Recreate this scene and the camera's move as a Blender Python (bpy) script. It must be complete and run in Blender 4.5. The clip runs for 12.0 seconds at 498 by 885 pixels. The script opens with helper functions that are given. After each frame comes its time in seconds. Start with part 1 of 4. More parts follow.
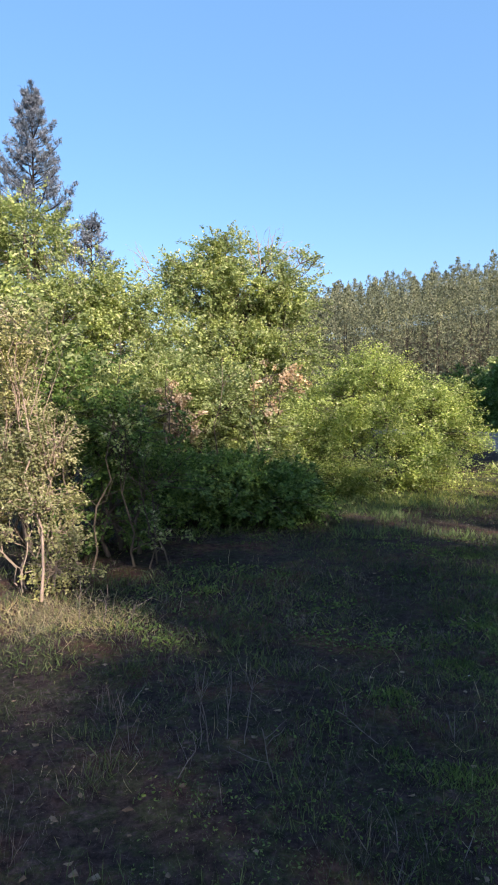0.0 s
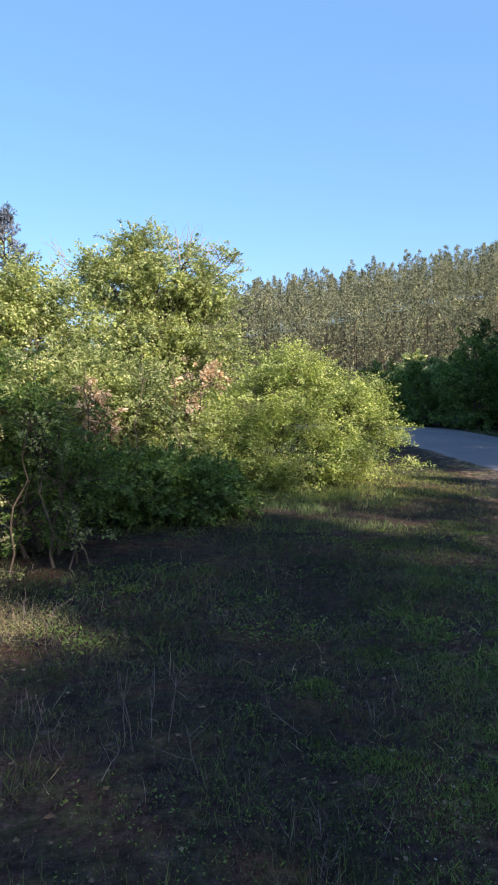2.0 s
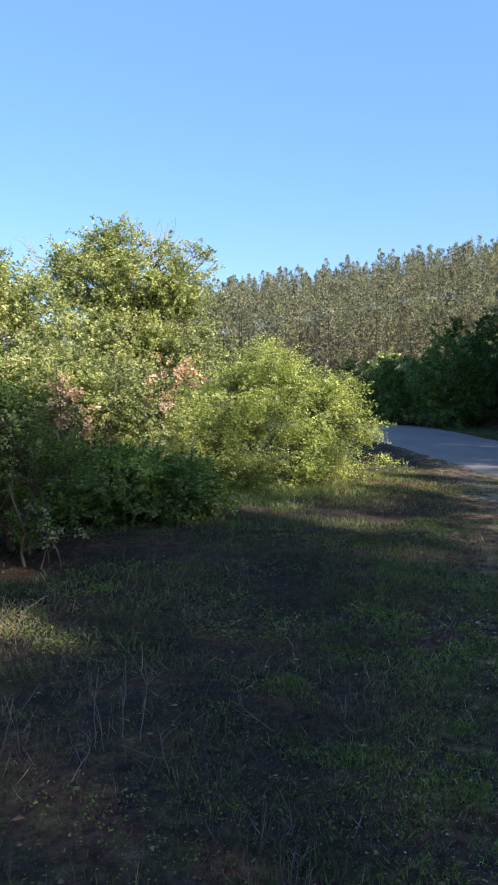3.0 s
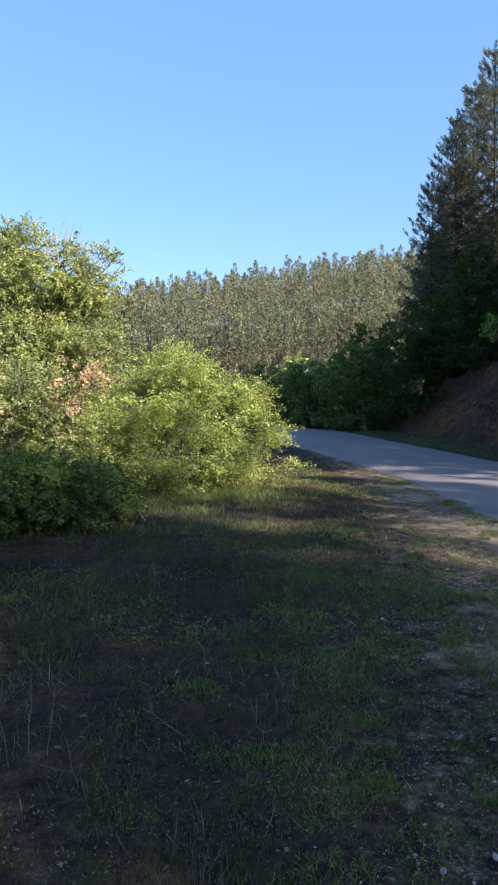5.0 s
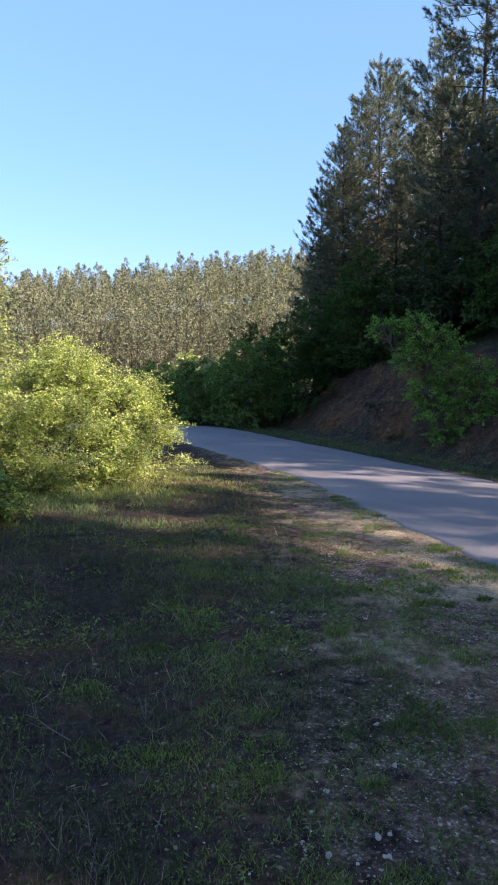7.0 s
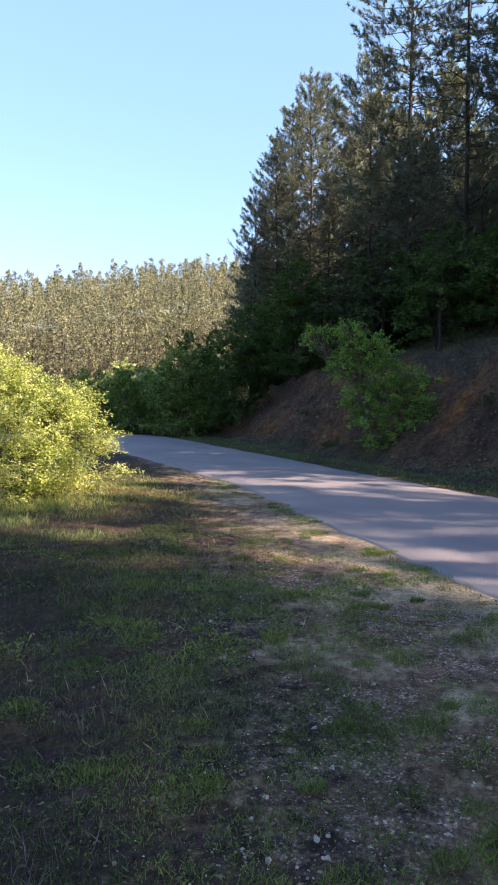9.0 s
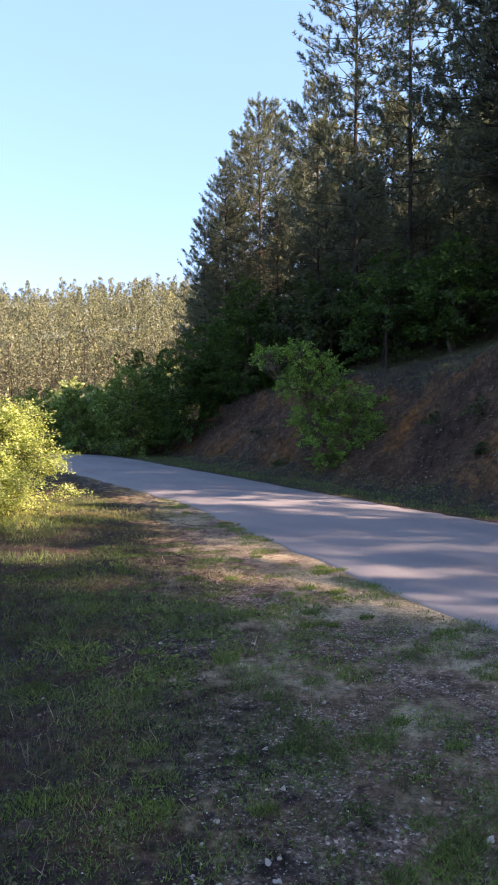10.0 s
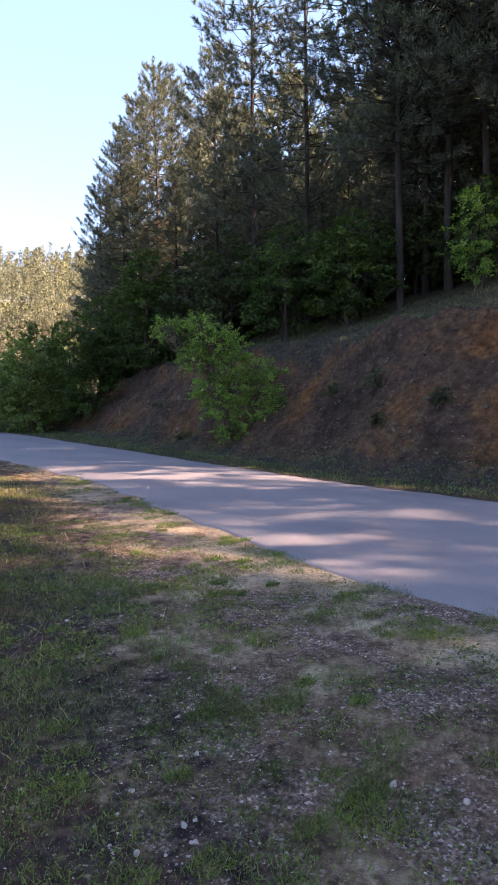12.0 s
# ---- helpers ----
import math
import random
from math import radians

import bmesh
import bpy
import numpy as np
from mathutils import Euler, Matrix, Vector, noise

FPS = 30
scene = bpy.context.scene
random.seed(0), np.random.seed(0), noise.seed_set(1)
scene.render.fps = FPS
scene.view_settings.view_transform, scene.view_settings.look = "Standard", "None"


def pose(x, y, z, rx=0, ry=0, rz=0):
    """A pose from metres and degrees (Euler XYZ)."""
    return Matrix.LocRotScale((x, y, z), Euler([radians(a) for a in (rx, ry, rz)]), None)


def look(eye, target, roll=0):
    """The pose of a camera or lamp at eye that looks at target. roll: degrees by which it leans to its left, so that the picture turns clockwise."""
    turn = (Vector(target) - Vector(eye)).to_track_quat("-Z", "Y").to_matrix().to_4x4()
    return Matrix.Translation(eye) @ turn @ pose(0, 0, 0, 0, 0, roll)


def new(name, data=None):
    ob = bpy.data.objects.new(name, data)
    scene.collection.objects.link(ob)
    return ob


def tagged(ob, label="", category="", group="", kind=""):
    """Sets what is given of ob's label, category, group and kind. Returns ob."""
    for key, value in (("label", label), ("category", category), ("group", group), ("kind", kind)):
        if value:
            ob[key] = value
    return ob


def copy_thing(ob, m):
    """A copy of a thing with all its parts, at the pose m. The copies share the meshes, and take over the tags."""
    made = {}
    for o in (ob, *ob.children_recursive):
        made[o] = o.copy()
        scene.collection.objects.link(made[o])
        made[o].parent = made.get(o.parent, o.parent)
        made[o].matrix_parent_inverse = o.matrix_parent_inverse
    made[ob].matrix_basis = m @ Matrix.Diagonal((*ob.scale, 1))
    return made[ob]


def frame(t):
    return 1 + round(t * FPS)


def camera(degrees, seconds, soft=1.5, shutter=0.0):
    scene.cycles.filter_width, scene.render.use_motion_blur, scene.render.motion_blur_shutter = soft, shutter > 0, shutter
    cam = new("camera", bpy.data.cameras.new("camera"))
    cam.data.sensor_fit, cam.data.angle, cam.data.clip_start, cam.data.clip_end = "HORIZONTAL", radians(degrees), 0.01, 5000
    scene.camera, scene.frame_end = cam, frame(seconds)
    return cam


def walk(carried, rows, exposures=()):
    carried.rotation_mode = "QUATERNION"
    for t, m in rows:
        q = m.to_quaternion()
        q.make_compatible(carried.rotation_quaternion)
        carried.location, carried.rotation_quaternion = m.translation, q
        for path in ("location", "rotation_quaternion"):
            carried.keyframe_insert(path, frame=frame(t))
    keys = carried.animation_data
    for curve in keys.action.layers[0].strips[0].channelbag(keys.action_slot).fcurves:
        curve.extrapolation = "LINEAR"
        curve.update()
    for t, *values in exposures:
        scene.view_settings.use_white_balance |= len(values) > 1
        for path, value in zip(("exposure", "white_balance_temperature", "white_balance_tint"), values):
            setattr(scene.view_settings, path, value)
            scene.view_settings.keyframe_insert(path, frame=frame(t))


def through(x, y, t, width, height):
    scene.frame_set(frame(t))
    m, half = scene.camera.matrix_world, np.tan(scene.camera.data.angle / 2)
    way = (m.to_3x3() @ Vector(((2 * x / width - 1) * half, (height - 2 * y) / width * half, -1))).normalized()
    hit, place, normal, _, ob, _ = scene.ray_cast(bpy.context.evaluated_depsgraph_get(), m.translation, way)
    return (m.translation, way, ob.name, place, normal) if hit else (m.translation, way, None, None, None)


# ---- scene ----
# The camera stands still by the road and pans to the right, with a hand's small sway.
cam = camera(39.25, 12.0, soft=2.0)
EYE = 1.55
ROWS = [
    (0.0, 0.000, 0.000, 0.000, 0.00, -3.50, 0.00),
    (0.5, -0.001, 0.010, -0.009, -1.30, -3.11, 0.22),
    (1.0, 0.002, 0.007, -0.004, -3.31, -3.19, 0.16),
    (1.5, 0.007, 0.007, -0.005, -4.90, -3.45, -0.07),
    (2.0, 0.007, -0.001, -0.000, -6.39, -3.81, -0.34),
    (2.5, 0.017, 0.001, -0.003, -7.40, -3.90, -0.41),
    (4.5, 0.027, -0.001, -0.004, -13.62, -4.03, -0.12),
    (5.0, 0.028, -0.009, -0.002, -15.81, -3.70, -0.33),
    (5.5, 0.028, 0.003, -0.010, -16.84, -3.59, 0.03),
    (6.0, 0.033, 0.006, -0.012, -18.99, -3.37, -0.10),
    (6.5, 0.036, 0.005, -0.010, -22.17, -3.79, 0.19),
    (7.0, 0.042, 0.002, -0.013, -24.66, -3.90, 0.31),
    (9.0, 0.043, -0.020, -0.006, -29.79, -3.26, -0.17),
    (9.5, 0.050, -0.025, -0.008, -31.35, -2.45, -0.37),
    (10.0, 0.048, -0.029, -0.003, -33.83, -1.73, -0.35),
    (10.5, 0.055, -0.034, -0.004, -35.32, -1.78, -0.65),
    (11.0, 0.067, -0.023, -0.011, -37.02, -2.28, -0.74),
    (11.5, 0.047, -0.018, -0.009, -40.30, -2.24, -0.44),
    (12.0, 0.023, -0.022, -0.013, -41.87, -3.99, -0.99)
]
EXPOSURES = [(0.0, 1.44, 6500, 19), (5.0, 1.52, 6500, 21), (7.0, 1.76, 6800, 25), (9.5, 2.16, 7700, 30), (11.0, 2.44, 8100, 34), (11.5, 2.62, 8200, 36), (12.0, 2.5, 8200, 39)]
walk(cam, [(t, pose(x, y, EYE + z, 90 + pitch, 0, yaw) @ pose(0, 0, 0, 0, 0, roll)) for t, x, y, z, yaw, pitch, roll in ROWS], EXPOSURES)

# ---- light ----
SUN_AZ, SUN_EL = 145.0, 29.0
world = bpy.data.worlds.new("sky")
scene.world = world
world.use_nodes = True
wn = world.node_tree.nodes
sky = wn.new("ShaderNodeTexSky")
sky.sky_type = "NISHITA"
sky.sun_disc = False
sky.sun_elevation = radians(SUN_EL)
sky.sun_rotation = radians(SUN_AZ)
sky.altitude = 900
sky.dust_density = 2.5
sky.ozone_density = 1.0
rich = wn.new("ShaderNodeHueSaturation")
rich.inputs["Saturation"].default_value = 1.25
rich.inputs["Hue"].default_value = 0.492
world.node_tree.links.new(sky.outputs[0], rich.inputs["Color"])
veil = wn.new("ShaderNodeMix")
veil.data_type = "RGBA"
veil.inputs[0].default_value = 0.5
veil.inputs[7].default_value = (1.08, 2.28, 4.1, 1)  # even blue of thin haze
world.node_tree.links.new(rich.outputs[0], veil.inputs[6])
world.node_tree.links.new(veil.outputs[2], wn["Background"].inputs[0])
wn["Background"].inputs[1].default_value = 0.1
sun_data = bpy.data.lights.new("sun", "SUN")
sun_data.energy = 5.0
sun_data.angle = radians(0.6)
sun_data.color = (1.0, 0.88, 0.71)
sun = new("sun", sun_data)
SUN_DIR = Vector((math.sin(radians(SUN_AZ)) * math.cos(radians(SUN_EL)), math.cos(radians(SUN_AZ)) * math.cos(radians(SUN_EL)), math.sin(radians(SUN_EL))))
sun.matrix_world = look((0, 0, 60), Vector((0, 0, 60)) - SUN_DIR)


# ---- materials ----
def node(nt, kind, **inputs):
    n = nt.nodes.new(kind)
    for key, value in inputs.items():
        n.inputs[key.replace("_", " ")].default_value = value
    return n


def ramp(nt, source, stops):
    r = nt.nodes.new("ShaderNodeValToRGB")
    els = r.color_ramp.elements
    while len(els) < len(stops):
        els.new(0.5)
    for el, (at, col) in zip(els, stops):
        el.position, el.color = at, (*col, 1)
    nt.links.new(source, r.inputs[0])
    return r.outputs[0]


def blend(nt, factor, a, b, mode="MIX"):
    m = nt.nodes.new("ShaderNodeMix")
    m.data_type, m.blend_type = "RGBA", mode
    for sock, value in ((m.inputs[0], factor), (m.inputs[6], a), (m.inputs[7], b)):
        if isinstance(value, (int, float)):
            sock.default_value = value
        elif isinstance(value, tuple):
            sock.default_value = (*value, 1)
        else:
            nt.links.new(value, sock)
    return m.outputs[2]


def calc(nt, op, a, b=0.0, clamp=False):
    m = nt.nodes.new("ShaderNodeMath")
    m.operation, m.use_clamp = op, clamp
    for sock, value in ((m.inputs[0], a), (m.inputs[1], b)):
        if isinstance(value, (int, float)):
            sock.default_value = value
        else:
            nt.links.new(value, sock)
    return m.outputs[0]


def grain(nt, scale, detail=4.0, rough=0.6, squash=None, distort=0.0):
    tc = nt.nodes.new("ShaderNodeTexCoord")
    out = tc.outputs["Object"]
    if squash:
        mp = nt.nodes.new("ShaderNodeMapping")
        mp.inputs["Scale"].default_value = squash
        nt.links.new(out, mp.inputs[0])
        out = mp.outputs[0]
    n = node(nt, "ShaderNodeTexNoise", Scale=scale, Detail=detail, Roughness=rough, Distortion=distort)
    nt.links.new(out, n.inputs["Vector"])
    return n.outputs["Fac"]


def base_material(name, rough=0.9, spec=0.2):
    m = bpy.data.materials.new(name)
    m.use_nodes = True
    nt = m.node_tree
    b = nt.nodes["Principled BSDF"]
    b.inputs["Roughness"].default_value = rough
    b.inputs["Specular IOR Level"].default_value = spec
    return m, nt, b


def bump(nt, b, height, strength, distance):
    n = node(nt, "ShaderNodeBump", Strength=strength, Distance=distance)
    nt.links.new(height, n.inputs["Height"])
    nt.links.new(n.outputs[0], b.inputs["Normal"])


def leaf_material(name, dark, mid, light, through=0.35, rough=0.55, patch=1.2, spec=0.25, odd=None):
    """Leaves or needles: each one has its own tint, clumps differ, and light passes through."""
    m, nt, b = base_material(name, rough, spec)
    geo = nt.nodes.new("ShaderNodeNewGeometry")
    each = geo.outputs["Random Per Island"]
    stops = [(0.0, dark), (0.45, mid), (0.94, light), (1.0, odd or light)]
    col = ramp(nt, each, stops)
    clump = grain(nt, patch, 3.0)
    tone = ramp(nt, clump, [(0.36, (0.58, 0.64, 0.62)), (0.5, (1, 1, 1)), (0.64, (1.3, 1.27, 1.05))])
    col = blend(nt, 1.0, col, tone, "MULTIPLY")
    nt.links.new(col, b.inputs["Base Color"])
    t = nt.nodes.new("ShaderNodeBsdfTranslucent")
    tcol = blend(nt, 1.0, col, (1.2, 1.22, 0.7), "MULTIPLY")
    nt.links.new(tcol, t.inputs["Color"])
    mix = nt.nodes.new("ShaderNodeMixShader")
    mix.inputs[0].default_value = through
    nt.links.new(b.outputs[0], mix.inputs[1])
    nt.links.new(t.outputs[0], mix.inputs[2])
    nt.links.new(mix.outputs[0], nt.nodes["Material Output"].inputs["Surface"])
    return m


def bark_material(name, dark, light, scale=9.0):
    m, nt, b = base_material(name, 0.95, 0.1)
    fine = grain(nt, scale, 5.0, 0.7, (1, 1, 0.25))
    col = ramp(nt, fine, [(0.3, dark), (0.55, tuple((p + q) / 2 for p, q in zip(dark, light))), (0.75, light)])
    col = blend(nt, 0.5, col, ramp(nt, grain(nt, 1.1), [(0.3, (0.6, 0.6, 0.6)), (0.7, (1.2, 1.15, 1.1))]), "MULTIPLY")
    nt.links.new(col, b.inputs["Base Color"])
    bump(nt, b, fine, 0.7, 0.02)
    return m


def ground_material():
    """Turf soil, gravelly verge, red earth bank and needle litter, mixed by the masks on the sheet."""
    m, nt, b = base_material("ground_earth", 0.97, 0.08)
    att = nt.nodes.new("ShaderNodeVertexColor")
    att.layer_name = "cover"
    sep = nt.nodes.new("ShaderNodeSeparateColor")
    nt.links.new(att.outputs[0], sep.inputs[0])
    fine, mid, wide = grain(nt, 55, 5, 0.75), grain(nt, 7, 6, 0.7), grain(nt, 1.3, 5, 0.65)
    turf = ramp(nt, mid, [(0.3, (0.028, 0.022, 0.022)), (0.47, (0.068, 0.054, 0.053)), (0.56, (0.055, 0.066, 0.036)), (0.64, (0.098, 0.08, 0.078)), (0.78, (0.21, 0.175, 0.16))])
    turf = blend(nt, 0.8, turf, ramp(nt, wide, [(0.34, (0.62, 0.78, 0.62)), (0.5, (1, 1, 1)), (0.62, (1.9, 1.4, 1.05))]), "MULTIPLY")
    turf = blend(nt, 0.6, turf, ramp(nt, fine, [(0.3, (0.45, 0.45, 0.45)), (0.5, (1, 1, 1)), (0.7, (1.7, 1.65, 1.55))]), "MULTIPLY")
    tc = nt.nodes.new("ShaderNodeTexCoord")
    stones = node(nt, "ShaderNodeTexVoronoi", Scale=85.0)
    nt.links.new(tc.outputs["Object"], stones.inputs["Vector"])
    hue = nt.nodes.new("ShaderNodeSeparateColor")
    nt.links.new(stones.outputs["Color"], hue.inputs[0])
    grit = ramp(nt, hue.outputs[0], [(0.0, (0.08, 0.056, 0.046)), (0.5, (0.15, 0.113, 0.092)), (0.84, (0.23, 0.182, 0.152)), (1.0, (0.46, 0.41, 0.375))])
    grit = blend(nt, 0.8, grit, ramp(nt, mid, [(0.3, (0.5, 0.48, 0.46)), (0.52, (1, 1, 1)), (0.7, (1.4, 1.35, 1.3))]), "MULTIPLY")
    grit = blend(nt, ramp(nt, wide, [(0.43, (0, 0, 0)), (0.56, (0.8, 0.8, 0.8))]), grit, (0.15, 0.094, 0.058))
    grit = blend(nt, ramp(nt, grain(nt, 3.2, 6, 0.75), [(0.5, (0, 0, 0)), (0.6, (0.85, 0.85, 0.85))]), grit, (0.075, 0.056, 0.036))
    sand = ramp(nt, fine, [(0.3, (0.18, 0.145, 0.1)), (0.55, (0.31, 0.265, 0.19)), (0.75, (0.46, 0.41, 0.31))])
    sand = blend(nt, 0.8, sand, ramp(nt, mid, [(0.35, (0.4, 0.38, 0.36)), (0.5, (1, 1, 1)), (0.7, (1.2, 1.2, 1.2))]), "MULTIPLY")
    clod = ramp(nt, grain(nt, 21, 5, 0.75), [(0.36, (0.42, 0.41, 0.4)), (0.5, (1, 1, 1)), (0.62, (1.5, 1.48, 1.45))])
    grit = blend(nt, 0.85, grit, clod, "MULTIPLY")
    grit = blend(nt, 1.0, grit, (0.88, 0.87, 0.9), "MULTIPLY")
    sand = blend(nt, 0.6, sand, clod, "MULTIPLY")
    turf = blend(nt, 0.8, turf, clod, "MULTIPLY")
    turf = blend(nt, 1.0, turf, (0.7, 0.635, 0.67), "MULTIPLY")
    red = ramp(nt, mid, [(0.26, (0.034, 0.024, 0.02)), (0.42, (0.075, 0.05, 0.038)), (0.58, (0.125, 0.082, 0.058)), (0.8, (0.21, 0.155, 0.115))])
    broad = grain(nt, 0.55, 5, 0.62, None, 0.4)
    red = blend(nt, 0.95, red, ramp(nt, broad, [(0.34, (0.5, 0.5, 0.56)), (0.47, (0.85, 0.84, 0.86)), (0.55, (1.2, 1.02, 0.82)), (0.66, (1.75, 1.2, 0.7))]), "MULTIPLY")
    red = blend(nt, 0.8, red, ramp(nt, grain(nt, 2.4, 6, 0.72), [(0.36, (0.5, 0.5, 0.5)), (0.5, (1, 1, 1)), (0.64, (1.35, 1.3, 1.25))]), "MULTIPLY")
    red = blend(nt, 0.7, red, ramp(nt, fine, [(0.3, (0.55, 0.55, 0.55)), (0.5, (1, 1, 1)), (0.72, (1.7, 1.6, 1.5))]), "MULTIPLY")
    red = blend(nt, 1.0, red, (0.84, 0.77, 0.73), "MULTIPLY")
    litter = ramp(nt, mid, [(0.3, (0.022, 0.02, 0.012)), (0.55, (0.06, 0.052, 0.03)), (0.75, (0.12, 0.09, 0.055))])
    jag = calc(nt, "MULTIPLY", calc(nt, "SUBTRACT", mid, 0.5), 1.5)
    def edge(mask):
        return calc(nt, "MULTIPLY", calc(nt, "SUBTRACT", calc(nt, "ADD", mask, jag), 0.35), 3.3, True)
    col = blend(nt, edge(sep.outputs[0]), turf, grit)
    sandy = calc(nt, "MULTIPLY", edge(sep.outputs[0]), calc(nt, "MULTIPLY", calc(nt, "SUBTRACT", calc(nt, "ADD", wide, calc(nt, "MULTIPLY", att.outputs[1], 0.11)), 0.53), 7.0, True))
    col = blend(nt, sandy, col, sand)
    col = blend(nt, edge(sep.outputs[2]), col, litter)
    col = blend(nt, edge(sep.outputs[1]), col, red)
    nt.links.new(col, b.inputs["Base Color"])
    bump(nt, b, calc(nt, "ADD", fine, calc(nt, "MULTIPLY", mid, 2.0)), 0.8, 0.03)
    return m


def asphalt_material():
    m, nt, b = base_material("old_asphalt", 0.88, 0.25)
    fine = grain(nt, 120, 3, 0.7)
    col = ramp(nt, fine, [(0.3, (0.121, 0.116, 0.124)), (0.55, (0.178, 0.171, 0.184)), (0.72, (0.27, 0.262, 0.27))])
    wide = grain(nt, 0.8, 5, 0.65, (1, 0.35, 1))
    col = blend(nt, 1.0, col, ramp(nt, wide, [(0.3, (0.78, 0.78, 0.8)), (0.5, (1, 1, 1)), (0.7, (1.15, 1.12, 1.06))]), "MULTIPLY")
    nt.links.new(col, b.inputs["Base Color"])
    bump(nt, b, fine, 0.5, 0.008)
    return m


def stone_material(name, dark, light):
    m, nt, b = base_material(name, 0.9, 0.2)
    geo = nt.nodes.new("ShaderNodeNewGeometry")
    tint = ramp(nt, geo.outputs["Random Per Island"], [(0.0, dark), (1.0, light)])
    col = blend(nt, 0.7, tint, ramp(nt, grain(nt, 22, 4), [(0.3, (0.55, 0.55, 0.55)), (0.7, (1.3, 1.3, 1.3))]), "MULTIPLY")
    nt.links.new(col, b.inputs["Base Color"])
    return m


M_GROUND = ground_material()
M_ROAD = asphalt_material()
M_BUSH = leaf_material("yellow_green_leaves", (0.115, 0.175, 0.045), (0.285, 0.36, 0.105), (0.49, 0.54, 0.235), 0.44, 0.5, 2.4, spec=0.25, odd=(0.66, 0.64, 0.44))
M_OAK = leaf_material("fresh_green_leaves", (0.15, 0.195, 0.075), (0.255, 0.315, 0.125), (0.4, 0.435, 0.225), 0.4, 0.5, 1.8, spec=0.25, odd=(0.5, 0.45, 0.33))
M_PALE = leaf_material("pale_olive_leaves", (0.19, 0.2, 0.085), (0.29, 0.29, 0.14), (0.4, 0.39, 0.22), 0.33, odd=(0.46, 0.38, 0.27))
M_PINK = leaf_material("dry_rusty_leaves", (0.3, 0.2, 0.13), (0.42, 0.31, 0.22), (0.55, 0.45, 0.35), 0.3)
# leaf green darkened to stand for shade
M_SHADE = leaf_material("shaded_green_leaves", (0.02, 0.054, 0.015), (0.04, 0.092, 0.023), (0.075, 0.145, 0.036), 0.38)
M_SAPLING = leaf_material("soft_green_leaves", (0.085, 0.19, 0.042), (0.135, 0.275, 0.06), (0.21, 0.37, 0.095), 0.42, patch=3.0)
M_THICKET = leaf_material("thicket_leaves", (0.055, 0.105, 0.03), (0.112, 0.192, 0.054), (0.205, 0.298, 0.09), 0.4, patch=5.0)
# undergrowth green with the forest's shade put into the colour
M_UNDER = leaf_material("shaded_undergrowth_leaves", (0.018, 0.034, 0.013), (0.038, 0.062, 0.023), (0.07, 0.1, 0.038), 0.3, patch=2.5)
M_PINE = leaf_material("pine_needles", (0.034, 0.05, 0.042), (0.074, 0.096, 0.075), (0.16, 0.186, 0.135), 0.3, 0.5, 0.8, spec=0.3, odd=(0.16, 0.16, 0.11))
M_SPRUCE = leaf_material("blue_green_spruce_needles", (0.06, 0.078, 0.105), (0.12, 0.145, 0.19), (0.21, 0.235, 0.3), 0.15, 0.6, 0.8)
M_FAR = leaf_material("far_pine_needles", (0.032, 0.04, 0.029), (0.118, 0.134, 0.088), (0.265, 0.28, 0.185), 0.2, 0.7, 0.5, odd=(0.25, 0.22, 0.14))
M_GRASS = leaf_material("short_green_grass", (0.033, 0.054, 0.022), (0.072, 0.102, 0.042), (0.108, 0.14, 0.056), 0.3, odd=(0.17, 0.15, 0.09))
M_BANK_GRASS = leaf_material("greyish_bank_grass", (0.045, 0.06, 0.03), (0.085, 0.105, 0.055), (0.15, 0.165, 0.09), 0.25, odd=(0.25, 0.22, 0.14))
# lit version of the grass: sunlight is put into its colour
M_SUNNY = leaf_material("sunlit_yellowish_grass", (0.115, 0.155, 0.04), (0.21, 0.255, 0.07), (0.335, 0.35, 0.13), 0.38, odd=(0.44, 0.38, 0.22))
M_LUSH = leaf_material("soft_lush_grass", (0.055, 0.1, 0.04), (0.105, 0.165, 0.066), (0.165, 0.225, 0.095), 0.36, odd=(0.24, 0.22, 0.13))
M_STRAW = leaf_material("dry_straw", (0.16, 0.125, 0.07), (0.28, 0.23, 0.14), (0.42, 0.36, 0.25), 0.2)
M_GREY = leaf_material("withered_grey_grass", (0.042, 0.034, 0.038), (0.088, 0.072, 0.075), (0.165, 0.14, 0.138), 0.15)
M_BARK = bark_material("grey_brown_bark", (0.05, 0.04, 0.032), (0.2, 0.165, 0.13))
M_PINE_BARK = bark_material("pine_bark", (0.022, 0.019, 0.017), (0.08, 0.066, 0.057))
M_STALK = bark_material("dry_stalk", (0.13, 0.108, 0.102), (0.27, 0.235, 0.226), 30.0)
M_PALE_BARK = bark_material("pale_bark", (0.2, 0.15, 0.12), (0.45, 0.36, 0.29))
M_STONE = stone_material("pale_limestone", (0.12, 0.104, 0.095), (0.31, 0.28, 0.26))
M_CHIP = stone_material("white_limestone", (0.2, 0.18, 0.165), (0.44, 0.41, 0.385))
M_ROCK = stone_material("brown_rock", (0.05, 0.038, 0.032), (0.15, 0.112, 0.09))
M_WEED = leaf_material("dull_green_weeds", (0.046, 0.08, 0.024), (0.084, 0.138, 0.042), (0.14, 0.2, 0.064), 0.3)
M_LITTER = stone_material("fallen_leaves", (0.07, 0.045, 0.03), (0.24, 0.18, 0.125))


# ---- mesh helpers ----
rng = np.random.default_rng(7)


